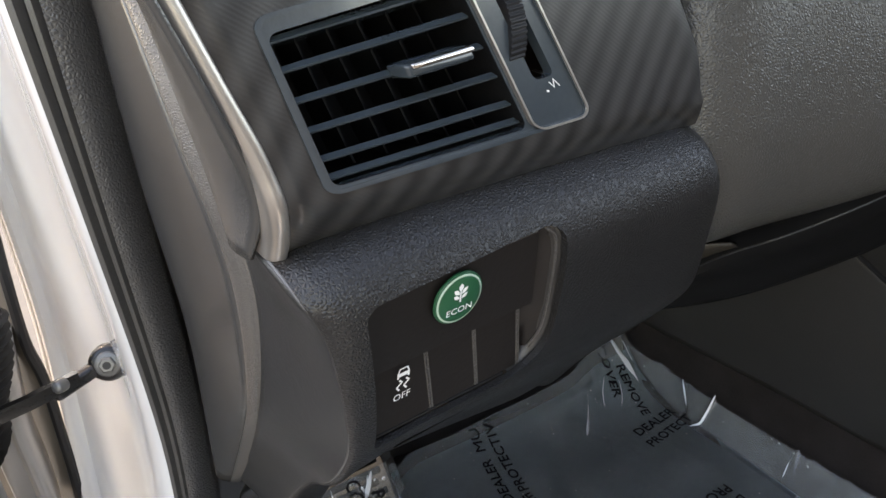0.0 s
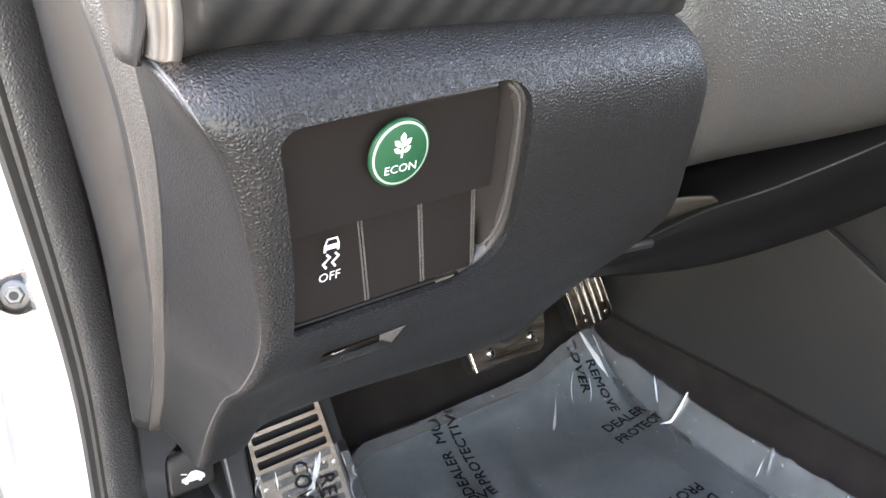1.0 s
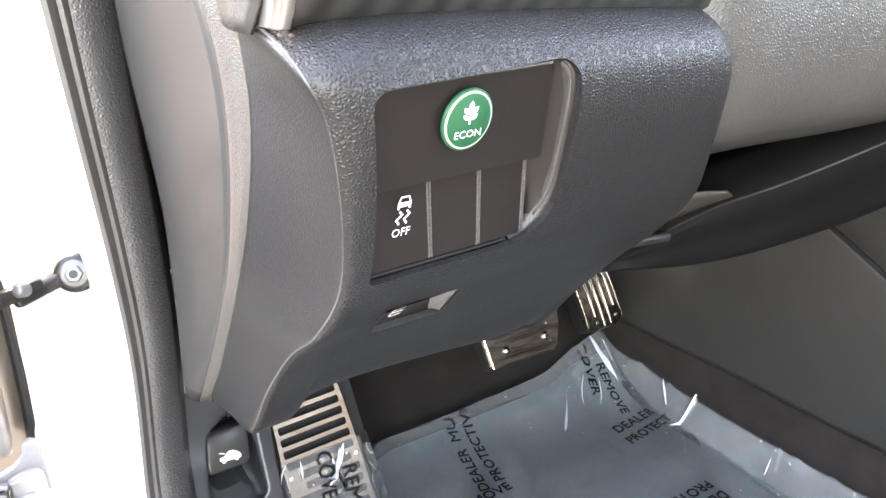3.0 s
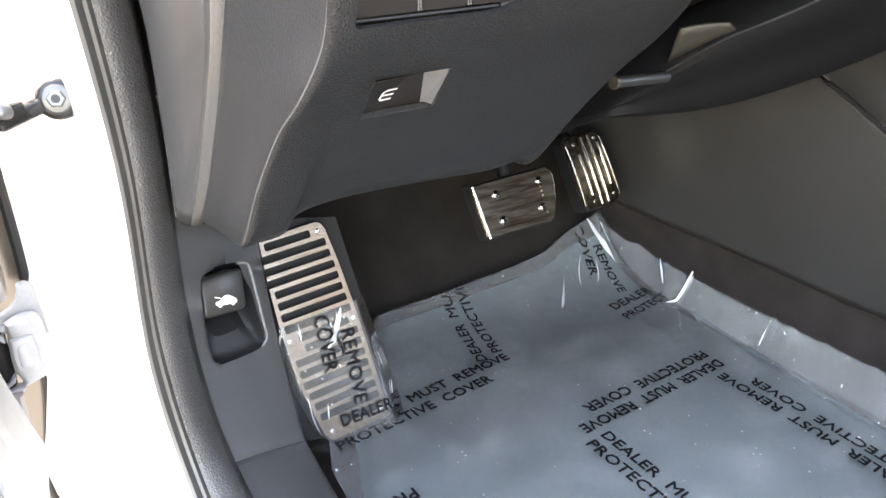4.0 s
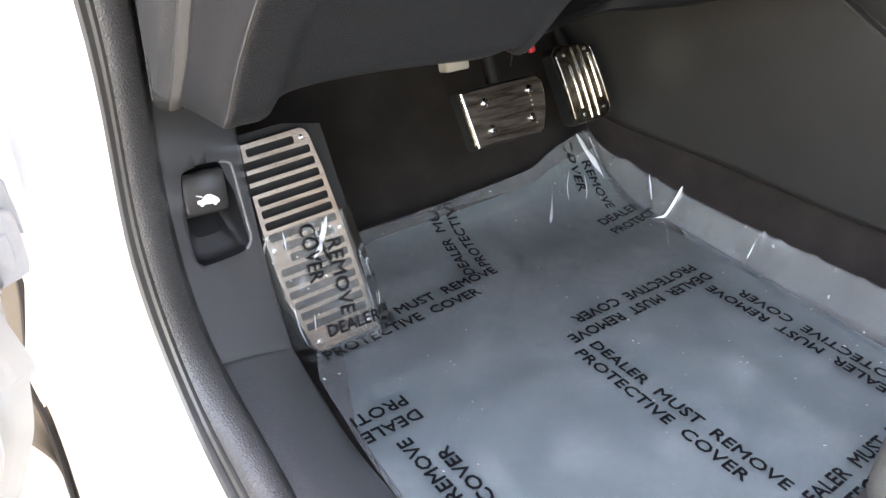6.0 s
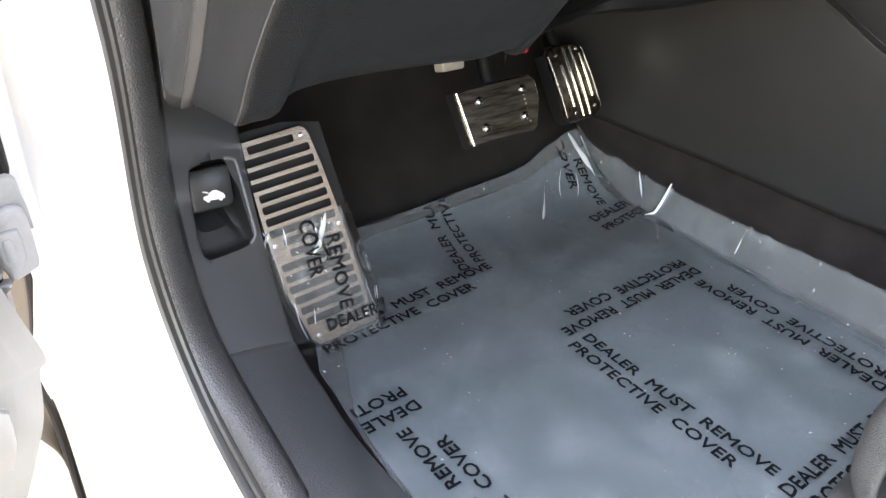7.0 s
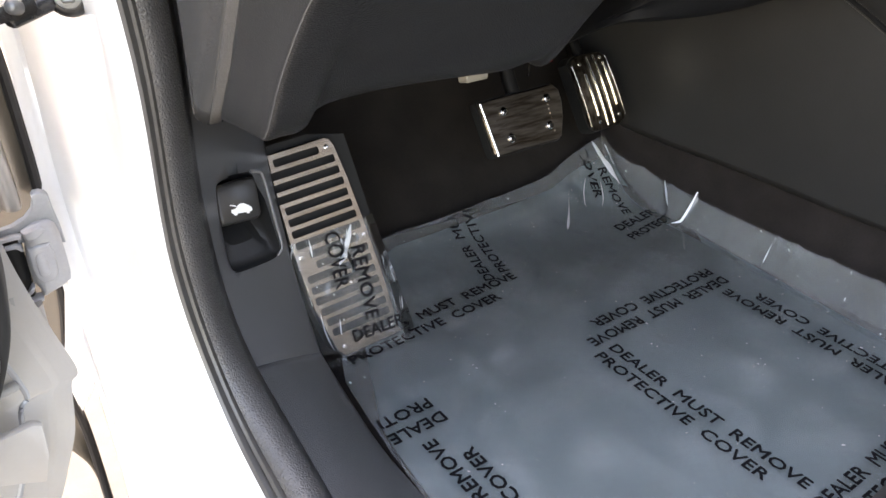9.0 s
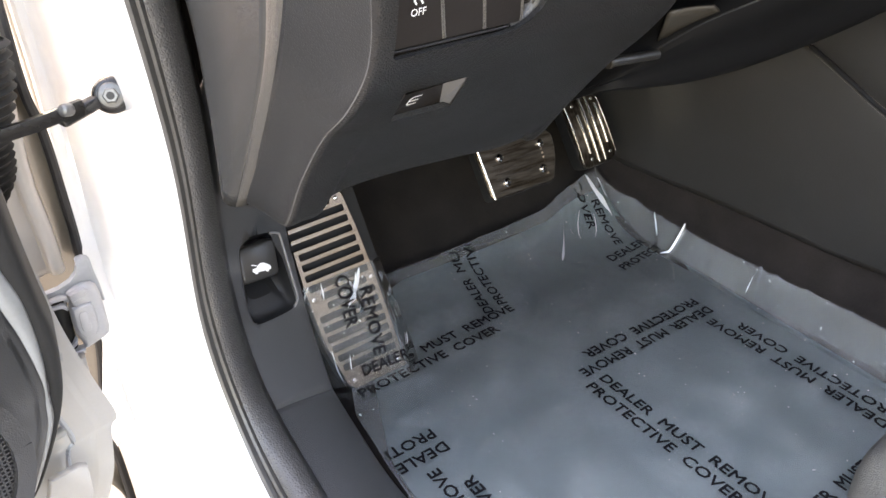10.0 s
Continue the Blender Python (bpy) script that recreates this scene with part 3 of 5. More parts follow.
for z, ym, rx, ry, sx, sy, xr, sl in LEVELS:
    f = lambda x: ym + sl * (x - 0.13)
    sx += 0.0018 if z > 0.33 else 0.001
    zl = min(z, 0.5335 + 0.15 * (z - 0.5335))
    up = 0.012 if z < 0.33 else (0.005 if z < 0.37 else 0.0)
    rise = 0.030 if z < 0.33 else (0.018 if z < 0.37 else (0.006 if z < 0.41 else 0.0))
    g = lambda d, k: ry - 0.0010 + k * (f(rx + d) - ry + 0.0010)
    secs.append([(sx - 0.0003, sy + 0.0010, zl - 0.003), (sx * 0.55 + rx * 0.45 + 0.001, sy * 0.55 + ry * 0.45, zl - 0.002), (rx - 0.0012, ry + 0.005, zl), (rx, ry + 0.0006, zl), (rx + 0.0022, ry - 0.0008, zl), (rx + 0.009, g(0.009, 0.45), zl + 0.12 * (z - zl)), (rx + 0.022, g(0.022, 0.86), zl + 0.45 * (z - zl)),
                 (0.110, f(0.110), zl + 0.9 * (z - zl) + 0.7 * up), (0.13, f(0.13), z + up), (0.165, f(0.165), z + up), (0.21, f(0.21), z + 0.8 * up), (0.25, f(0.25), z + 0.6 * up), (xr - 0.008, f(xr - 0.008), z + 0.8 * up), (xr + 0.000, f(xr) + 0.003, z + 0.1 * rise), (xr + 0.004, f(xr) + 0.012, z + 0.3 * rise), (xr + 0.004, f(xr) + 0.035, z + 0.8 * rise), (xr + 0.002, f(xr) + 0.06, z + 1.4 * rise)])
lower = thing("lower_dash_panel", (0.17, 0.30, 0.33), "dark grey leather-grained plastic knee panel below the dashboard", "dashboard panel")
lower_body = thicken(part("panel", loft([c[3:] for c in secs], 6, 5), PANEL, lower), 0.003)
thicken(part("side_face", loft([c[:4] for c in secs], 6, 5), SIDE, lower, "smooth satin side face"), 0.002)
# a tube paler than the panel, drawn for the light along its ridge
part("edge_highlight", tapered(spline([Vector(c[3]) + V(0.0006, 0.0006, 0) for c in secs[1:]], 5), 0.0016, 8, 0.06), KICK, lower, "rounded ridge along the side, painted pale for its highlight")

# switch cluster corners: bottom left, bottom right, top right, top left
CORNERS = [V(0.0908, 0.2160, 0.4505), V(0.1752, 0.2311, 0.4505), V(0.1688, 0.2146, 0.5228), V(0.0826, 0.2032, 0.5180)]
_face = (CORNERS[1] - CORNERS[0]).cross(CORNERS[3] - CORNERS[0]).normalized()


def cluster(u, v, w=0.0):
    a, b, c, d = CORNERS
    return a.lerp(b, u).lerp(d.lerp(c, u), v) + _face * (w - 0.0016)


def rounded(u0, u1, v0, v1, r, n=5):
    """A rounded rectangle in the cluster's own 0 to 1; r is for the four corners (top right, top left, bottom left, bottom right)."""
    out = []
    for cu, cv, su, sv, a0, k in ((u1, v1, -1, -1, 0, 0), (u0, v1, 1, -1, 90, 1), (u0, v0, 1, 1, 180, 2), (u1, v0, -1, 1, 270, 3)):
        for i in range(n + 1):
            a = radians(a0 + 90 * i / n)
            out.append((cu + su * r[k] + r[k] * math.cos(a), cv + sv * r[k] + r[k] * math.sin(a)))
    return out


HOLE = rounded(-0.026, 1.040, -0.026, 1.030, (0.12, 0.09, 0.03, 0.32))
PULL = frame_of((0.130, 0.250, 0.419), (0.05, 0.0065, 0.003), (0, -0.72, 0.69))
pull_shape = [(-0.0135, -0.0265), (0.0262, -0.0290), (0.0182, 0.0052), (-0.0205, 0.0074)]
cut(lower_body, [slab(HOLE, lambda a, b, c=0: cluster(a, b, c - 0.012), 0.03), slab(pull_shape, lambda a, b, c=0: PULL(a, b, c - 0.03), 0.06)])
PK = {k: PULL(*p) for k, p in dict(A=(-0.0145, -0.0275, -0.0026), B=(0.0215, -0.0300, -0.0028), R0=(0.0272, -0.0302, 0.0004), R1=(0.0190, 0.0060, 0.0004), C=(0.0150, -0.0060, -0.0085), D=(-0.0215, -0.0020, -0.0040), E=(-0.0212, 0.0084, 0.0004)).items()}


def facets(faces):
    bm = bmesh.new()
    q = {k: bm.verts.new(p) for k, p in PK.items() if any(k in f for f in faces)}
    for f in faces:
        bm.faces.new([q[k] for k in f])
    return bm


part("finger_pull", facets([("A", "B", "C", "D"), ("D", "C", "R1", "E"), ("A", "D", "E")]), SMOOTH, lower, "recessed dark finger pull", smooth=False)
# the facet gets a paler plastic for the light it catches
part("pull_facet", facets([("B", "R0", "R1", "C")]), KICK, lower, "slanting side of the finger pull, painted paler as lit", smooth=False)
PICON = frame_of(PK["A"].lerp(PK["B"], 0.42).lerp(PK["D"].lerp(PK["C"], 0.42), 0.56), PK["B"] - PK["A"], PK["D"] - PK["A"])
part("tray_icon", strokes([[(0.0030, 0.0036), (-0.0020, 0.0036), (-0.0034, 0.0022), (-0.0034, -0.0022), (-0.0020, -0.0036), (0.0030, -0.0036)], [(-0.0034, 0.0), (0.0026, 0.0)]], PICON, 0.0011, 0.0012), PRINT, lower, "white tray icon", smooth=False)

sw = thing("switch_cluster", tuple(cluster(0.5, 0.0)), "dark brown-black switch cluster set in the knee panel", "switch panel")
part("backing", slab(HOLE, lambda a, b, c=0: cluster(a, b, c - 0.011), 0.003), BLACK, sw)
part("upper_plate", slab(rounded(0.0, 0.945, 0.475, 1.0, (0.05, 0.085, 0.008, 0.01)), lambda a, b, c=0: cluster(a, b, c - 0.0106 + 0.002 * (1 - b)), 0.0088, 0.006), SMOOTH, sw)
part("side_gusset", loft([[tuple(cluster(0.896 + k, v, -0.009)), tuple(cluster(0.945 + 0.3 * k, v, -0.0078)), tuple(cluster(0.985 - 0.17 * max(0, 0.3 - v), v, -0.005)), tuple(cluster(1.030 - 0.30 * max(0, 0.3 - v), v, -0.0012))] for k, v in ((0, -0.005), (0, 0.12), (0.005, 0.3), (0.02, 0.45), (0.045, 0.6), (0.05, 0.8), (0.05, 1.0))], 4, 4), SMOOTH, sw)
for u0, u1 in ((0.004, 0.330), (0.342, 0.612), (0.624, 0.893)):
    part("switch_blank", slab(rounded(u0, u1, 0.004, 0.49, (0.006, 0.006, 0.022, 0.022)), lambda a, b, c=0: cluster(a, b, c - 0.0098 - 0.004 * max(0, b) / 0.49), 0.0082, 0.006), SMOOTH, sw)
    # pale tubes drawn along the grooves for the highlights on their edges
    for du in (-0.002, 0.012):
        part("groove_highlight", tube([cluster(u1 + du, 0.012, -0.0018), cluster(u1 + du, 0.25, -0.0037), cluster(u1 + du, 0.468, -0.0054)], 0.0004, 6), STRIP, sw)
LIP = [cluster(1.000, 0.992, -0.0075), cluster(1.018, 0.972, -0.0030), cluster(1.036, 0.945, -0.0004), cluster(1.058, 0.88, 0.0008), cluster(1.070, 0.70, 0.0010), cluster(1.068, 0.48, 0.0010), cluster(1.056, 0.30, 0.0008), cluster(1.020, 0.15, 0.0), cluster(0.950, 0.035, -0.0012), cluster(0.84, -0.035, -0.0032)]
_lip = spline(LIP, 8)
_out = [(_lip[min(i + 1, len(_lip) - 1)] - _lip[max(i - 1, 0)]).cross(_face) * -1 for i in range(len(_lip))]
part("rounded_lip", sweep(_lip, [(-0.0036, -0.0070), (-0.0030, -0.0020), (-0.0012, 0.0004), (0.0012, 0.0016), (0.0036, 0.0016), (0.0062, 0.0008), (0.0090, -0.0010), (0.0100, -0.0070)], _out), LIT_LIP, sw, "rounded grained lip")
part("inner_line", tube(spline([cluster(0.955, 1.000, 0.0), cluster(1.002, 0.945, 0.0012), cluster(1.020, 0.85, 0.0016), cluster(1.026, 0.70, 0.0016), cluster(1.024, 0.5, 0.0014), cluster(1.014, 0.30, 0.0008), cluster(0.985, 0.19, -0.0004), cluster(0.950, 0.12, -0.0016)], 6), 0.0006, 6), STRIP, sw)
part("trim_line", tube(spline([cluster(0.0, -0.008, -0.0022), cluster(0.3, -0.010, -0.0022), cluster(0.80, -0.010, -0.0022)], 6), 0.0007, 6), BLACK, sw)
# a paler line drawn for the highlight along the plate's edge
part("trim_line", tube(spline([cluster(-0.004, 0.0, -0.0018), cluster(-0.005, 0.5, -0.0004), cluster(-0.004, 0.90, 0.0002), cluster(0.012, 0.975, 0.0004), cluster(0.06, 1.002, 0.0005), cluster(0.5, 1.008, 0.0005), cluster(0.9, 1.006, 0.0)], 6), 0.0009, 6), LIT_LIP, sw)

_ec = cluster(0.462, 0.785)
ECON = frame_of(_ec, cluster(1, 0.73) - cluster(0, 0.73), cluster(0.475, 1) - cluster(0.475, 0))
btn = part("econ_button", disc((0, 0), 0.0112, lambda a, b, c=0: ECON(a, b, c), 0.0012, 0.0004, 48), GREEN, sw, "round green button with a pale ring")
part("button_ring", disc((0, 0), 0.0104, lambda a, b, c=0: ECON(a, b, c + 0.0006), 0.0009, 0.0002, 48), RIM_GREEN, btn)
part("button_face", disc((0, 0), 0.0097, lambda a, b, c=0: ECON(a, b, c + 0.0009), 0.0009, 0.0003, 48), GREEN, btn)
part("button_letters", lettering("ECON", 0.0118, 0.0027, lambda x, y: ECON(x - 0.0059, y - 0.0060, 0.0019)), PRINT, btn, smooth=False)


def leaf(x, y, ang, ln, wd):
    c, s = math.cos(radians(ang)), math.sin(radians(ang))
    pts = [(0, 0), (ln * 0.3, wd * 0.8), (ln * 0.65, wd * 0.9), (ln, 0), (ln * 0.65, -wd * 0.9), (ln * 0.3, -wd * 0.8)]
    return [(x + c * a - s * b, y + s * a + c * b) for a, b in pts]


part("plant_icon", blobs([leaf(0, 0.0036, 90, 0.0036, 0.0012), leaf(0.0004, 0.0024, 42, 0.0038, 0.0010), leaf(-0.0004, 0.0024, 138, 0.0038, 0.0010), leaf(0.0004, 0.0004, 34, 0.0034, 0.0009), leaf(-0.0004, 0.0004, 146, 0.0034, 0.0009), [(-0.0004, -0.0012), (0.0004, -0.0012), (0.0003, 0.004), (-0.0003, 0.004)]], ECON, 0.0019), PRINT, btn, smooth=False)
OFFP = frame_of(cluster(0.182, 0.262), cluster(1, 0.2) - cluster(0, 0.2), cluster(0.14, 1) - cluster(0.14, 0))
part("off_letters", lettering("OFF", 0.0080, 0.0032, lambda x, y: OFFP(x - 0.0040, y - 0.0052, -0.0026)), PRINT, sw, smooth=False)
CARF = [(-0.0029, 0.0056), (-0.0029, 0.0082), (0.0029, 0.0082), (0.0029, 0.0056), (0.0020, 0.0056), (0.0020, 0.0064), (-0.0020, 0.0064), (-0.0020, 0.0056)]
part("skid_icon", blobs([CARF], OFFP, -0.0026), PRINT, sw, "white skidding car icon", smooth=False)
part("skid_roof", strokes([[(-0.0025, 0.0082), (-0.0017, 0.0102), (0.0017, 0.0102), (0.0025, 0.0082)]], OFFP, 0.0006, -0.0026), PRINT, sw, smooth=False)
part("skid_marks", strokes([[(-0.0016, 0.0046), (-0.0004, 0.0034), (-0.0028, 0.0014), (-0.0016, -0.0002)], [(0.0016, 0.0046), (0.0028, 0.0034), (0.0006, 0.0014), (0.0018, -0.0002)]], OFFP, 0.0008, -0.0026), PRINT, sw, smooth=False)

# ---------------------------------------------------------------- dash end: strip and cap
STRIP_R = [(0.035, 0.335, 0.7), (0.04692, 0.283, 0.615), (0.054, 0.254, 0.56), (0.06, 0.246, 0.51), (0.062, 0.271, 0.445), (0.07, 0.326, 0.38), (0.072, 0.386, 0.312)]
STRIP_L = [(0.0275, 0.345, 0.7), (0.0385, 0.292, 0.615), (0.0460, 0.264, 0.56), (0.0552, 0.258, 0.51), (0.0605, 0.281, 0.445), (0.0665, 0.336, 0.38), (0.068, 0.392, 0.309)]
CAP = [(0.027, 0.46, 0.7), (0.04413, 0.428, 0.615), (0.04757, 0.416, 0.56), (0.051, 0.409, 0.505), (0.059, 0.396, 0.43), (0.061, 0.392, 0.37), (0.063, 0.396, 0.316)]
cap = thing("dash_end_cap", (0.06, 0.35, 0.32), "dark grey plastic cover on the end of the dashboard", "dashboard panel")
thicken(part("cover", loft([STRIP_L, [tuple(Vector(p).lerp(Vector(q), 0.3) + Vector((-0.003, 0, 0))) for p, q in zip(STRIP_L, CAP)], [tuple(Vector(p).lerp(Vector(q), 0.75) + Vector((-0.003, 0, 0))) for p, q in zip(STRIP_L, CAP)], CAP, [(x + 0.02, y + 0.03, z) for x, y, z in CAP]], 6, 5), CAP_PLASTIC, cap), 0.002)
thicken(part("strip", loft([[(x + 0.004, y + 0.006, z) for x, y, z in STRIP_R], STRIP_R, [tuple(Vector(p).lerp(Vector(q), 0.5) + Vector((-0.0006, -0.0008, 0))) for p, q in zip(STRIP_R, STRIP_L)], STRIP_L, [(x + 0.004, y + 0.006, z) for x, y, z in STRIP_L]], 6, 4), STRIP, cap, "champagne grey edge strip"), 0.0015)

part("gap_line", tube(spline([Vector(p) + V(0.0012, -0.0012, 0) for p in STRIP_R[1:]], 6), 0.0006, 6), BLACK, cap)

UP_A = [(0.036, 0.310, 0.66), (0.0455, 0.270, 0.590), (0.0505, 0.253, 0.556), (0.0535, 0.248, 0.534)]
UP_B = [(0.0145, 0.205, 0.66), (0.0435, 0.206, 0.590), (0.0560, 0.213, 0.556), (0.0540, 0.224, 0.533)]
thicken(part("upper_side", loft([UP_A, [tuple(Vector(p).lerp(Vector(q), 0.5) + V(-0.002, -0.001, 0)) for p, q in zip(UP_A, UP_B)], UP_B], 5, 3), CAP_PLASTIC, cap), 0.002)

# ---------------------------------------------------------------- vent trim
def vent_y(x, z):
    """The trim leans back above the vent's lower edge and turns under below it."""
    return 0.207 + 0.17 * (x - 0.066) - 0.25 * max(0, x - 0.2) ** 2 + (0.15 * (z - 0.553) if z > 0.553 else 0.55 * (0.553 - z))


VENT_CORNERS = [V(0.0749, 0.2088, 0.5551), V(0.1949, 0.2297, 0.5587), V(0.1545, 0.2324, 0.6241), V(0.0582, 0.2136, 0.6079)]
_vent_out = (VENT_CORNERS[1] - VENT_CORNERS[0]).cross(VENT_CORNERS[3] - VENT_CORNERS[0]).normalized()


def vp(x, z, w=0.0):
    """On the vent's slanting plate: x runs 0.0715 to 0.192 across it and z 0.5555 to 0.640 up it; w rises out of the face."""
    u, v = (x - 0.0715) / 0.1205, (z - 0.5555) / 0.0845
    a, b, c, d = VENT_CORNERS
    return a.lerp(b, u).lerp(d.lerp(c, u), v) + _vent_out * w


TRIM_LEFT = [(0.5241, 0.0598), (0.5312, 0.0598), (0.5408, 0.0605), (0.5523, 0.0596), (0.5598, 0.0581), (0.5707, 0.0554), (0.5881, 0.0482), (0.6049, 0.0417), (0.6186, 0.0365), (0.6515, 0.0235), (0.7000, 0.0042)]
TRIM_RIGHT = [(0.5245, 0.2904), (0.5368, 0.2821), (0.5561, 0.2702), (0.5718, 0.2691), (0.5970, 0.2546), (0.6515, 0.2201), (0.7000, 0.1915)]


def along(table, z):
    return float(np.interp(z, [p[0] for p in table], [p[1] for p in table]))


def tp(u, z, w=0.0):
    """On the trim's face: u runs 0..1 from its left edge to its right edge."""
    x = along(TRIM_LEFT, z) * (1 - u) + along(TRIM_RIGHT, z) * u
    return V(x, vent_y(x, z) - w, z)


def quad_ring(outer, inner, w0, w1, depth):
    """A frame between two outlines of (x, z)."""
    bm = bmesh.new()
    rings = [[bm.verts.new(vp(x, z, w)) for x, z in s] for s, w in ((outer, w0 - 0.006), (outer, w0), (inner, w1), (inner, w1 - depth))]
    k = len(outer)
    for a, b in zip(rings, rings[1:]):
        for i in range(k):
            bm.faces.new((a[i], a[(i + 1) % k], b[(i + 1) % k], b[i]))
    return bm


def box_outline(x0, x1, z0, z1, r):
    return [(x0 + (x1 - x0) / 2 + u, z0 + (z1 - z0) / 2 + v) for u, v in outline(x1 - x0, z1 - z0, r)]


trim = thing("vent_trim", (0.15, 0.23, 0.53), "carbon-patterned dashboard trim with a champagne bevelled edge", "dashboard trim")
FRAME_OUT = box_outline(0.0715, 0.192, 0.5555, 0.640, 0.006)
rowset = []
for k, z in enumerate((0.690, 0.66, 0.635, 0.62, 0.605, 0.59, 0.575, 0.565, 0.558, 0.552, 0.546, 0.540, 0.535, 0.532, 0.531)):
    w = (0, 0, 0, 0, 0, 0, 0, 0, 0, 0.0003, 0.0002, -0.0008, -0.004, -0.010, -0.022)[k]
    rowset.append([tp(u, z, w) for u in [0.012 + 0.968 * i / 24 for i in range(25)]] + [tp(0.992, z, w - 0.002), tp(1.0, z, w - 0.007), tp(1.0, z, w - 0.03)])
trim_body = thicken(part("carbon_panel", grid(rowset), CARBON, trim), 0.002)
cut(trim_body, [slab([(x, z) for x, z in FRAME_OUT], lambda a, b, c=0: vp(a, b, c - 0.02), 0.04)])
bev = [[tp(0, z, w) + V(dx, 0, 0) for z in (0.690, 0.65, 0.62, 0.605, 0.59, 0.575, 0.565, 0.556, 0.548, 0.542, 0.538, 0.5355)] for dx, w in ((0.0026, -0.0004), (0.0018, 0.0008), (0.0002, 0.0012), (-0.0018, 0.0004), (-0.0030, -0.002), (-0.0034, -0.009))]
thicken(part("bevel", loft([r[::-1] for r in bev], 4, 3), BRONZE, trim, "satin champagne metal bevel"), 0.0012)

vent = thing("air_vent", tuple(vp(0.13, 0.555)), "dark dashboard air vent with horizontal slats and thumbwheel", "air vent")
INNER = box_outline(0.0752, 0.1585, 0.5590, 0.632, 0.004)
part("vent_frame", quad_ring(FRAME_OUT, box_outline(0.0735, 0.190, 0.5575, 0.638, 0.005), 0.0015, 0.0015, 0.004), VENT, vent)
plate = slab(box_outline(0.0735, 0.190, 0.5575, 0.638, 0.005), lambda a, b, c=0: vp(a, b, c - 0.004), 0.0045)
plate_ob = part("vent_plate", plate, VENT, vent)
WHEEL_SLOT = box_outline(0.1722, 0.1830, 0.580, 0.626, 0.003)
cut(plate_ob, [slab(INNER, lambda a, b, c=0: vp(a, b, c - 0.03), 0.05), slab(WHEEL_SLOT, lambda a, b, c=0: vp(a, b, c - 0.03), 0.05)])
part("chrome_line", quad_ring(box_outline(0.1600, 0.1914, 0.5560, 0.6392, 0.007), box_outline(0.1610, 0.1904, 0.5570, 0.6382, 0.006), 0.0022, 0.0022, 0.002), BRONZE, vent)
duct = bmesh.new()
ring = [[duct.verts.new(vp(x, z, w)) for x, z in INNER] for w in (0.0, -0.045)]
for i in range(len(INNER)):
    duct.faces.new((ring[0][i], ring[1][i], ring[1][(i + 1) % len(INNER)], ring[0][(i + 1) % len(INNER)]))
duct.faces.new(ring[1])
part("duct", duct, MATT_BLACK, vent)
for z in (0.5628, 0.5722, 0.5866, 0.6010, 0.6154, 0.6285):
    bm = bmesh.new()
    prof = [(0.0, -0.0002), (-0.0022, 0.0017), (-0.013, -0.0030), (-0.013, -0.0048), (-0.002, -0.0014), (-0.0004, -0.0012)]
    ends = [[bm.verts.new(vp(x, z + dz, w - 0.002)) for w, dz in prof] for x in (0.0754, 0.1583)]
    for i in range(6):
        bm.faces.new((ends[0][i], ends[1][i], ends[1][(i + 1) % 6], ends[0][(i + 1) % 6]))
    for e in ends:
        bm.faces.new(e)
    part("slat", bm, VENT, vent, smooth=False)
for k in range(6):
    x = 0.082 + 0.0138 * k
    bm = bmesh.new()
    prof = [(0.0, -0.020), (0.0009, -0.020), (0.004, -0.040), (0.003, -0.040)]
    ends = [[bm.verts.new(vp(x + dx, z, w)) for dx, w in prof] for z in (0.5595, 0.6315)]
    for i in range(4):
        bm.faces.new((ends[0][i], ends[1][i], ends[1][(i + 1) % 4], ends[0][(i + 1) % 4]))
    part("vane", bm, MATT_BLACK, vent, smooth=False)
knob = part("knob", slab(box_outline(0.1150, 0.1455, 0.5985, 0.6050, 0.0014), lambda a, b, c=0: vp(a, b, c - 0.003), 0.010, 0.0014), VENT, vent)
part("knob_cap", slab(box_outline(0.1170, 0.1455, 0.6022, 0.6050, 0.001), lambda a, b, c=0: vp(a, b, c + 0.0062), 0.0018, 0.0005), CHROME, knob, "bright metal strip")
wheel = bmesh.new()
NW = 240
rings = []
for x in (0.1735, 0.1818):
    rings.append([wheel.verts.new(vp(x, 0.603, -0.0175) + V(0, -math.cos(2 * math.pi * i / NW), math.sin(2 * math.pi * i / NW)) * (0.0208 if i % 4 < 2 else 0.0202)) for i in range(NW)])
for i in range(NW):
    wheel.faces.new((rings[0][i], rings[1][i], rings[1][(i + 1) % NW], rings[0][(i + 1) % NW]))
wheel.faces.new(rings[0])
wheel.faces.new(rings[1])
part("thumbwheel", wheel, BLACK, vent, "ribbed black thumbwheel", smooth=False)
part("wheel_mark", disc((0.1760, 0.5735), 0.0006, lambda a, b, c=0: vp(a, b, c + 0.0006), 0.0003, n=10), PRINT, vent)
part("airflow_icon", strokes([[(0.1785, 0.5775), (0.1800, 0.5745)], [(0.1800, 0.5745), (0.1812, 0.5785)], [(0.1812, 0.5785), (0.1830, 0.5745)]], lambda a, b, c=0: vp(a, b, c), 0.0004, 0.0008), PRINT, vent, smooth=False)

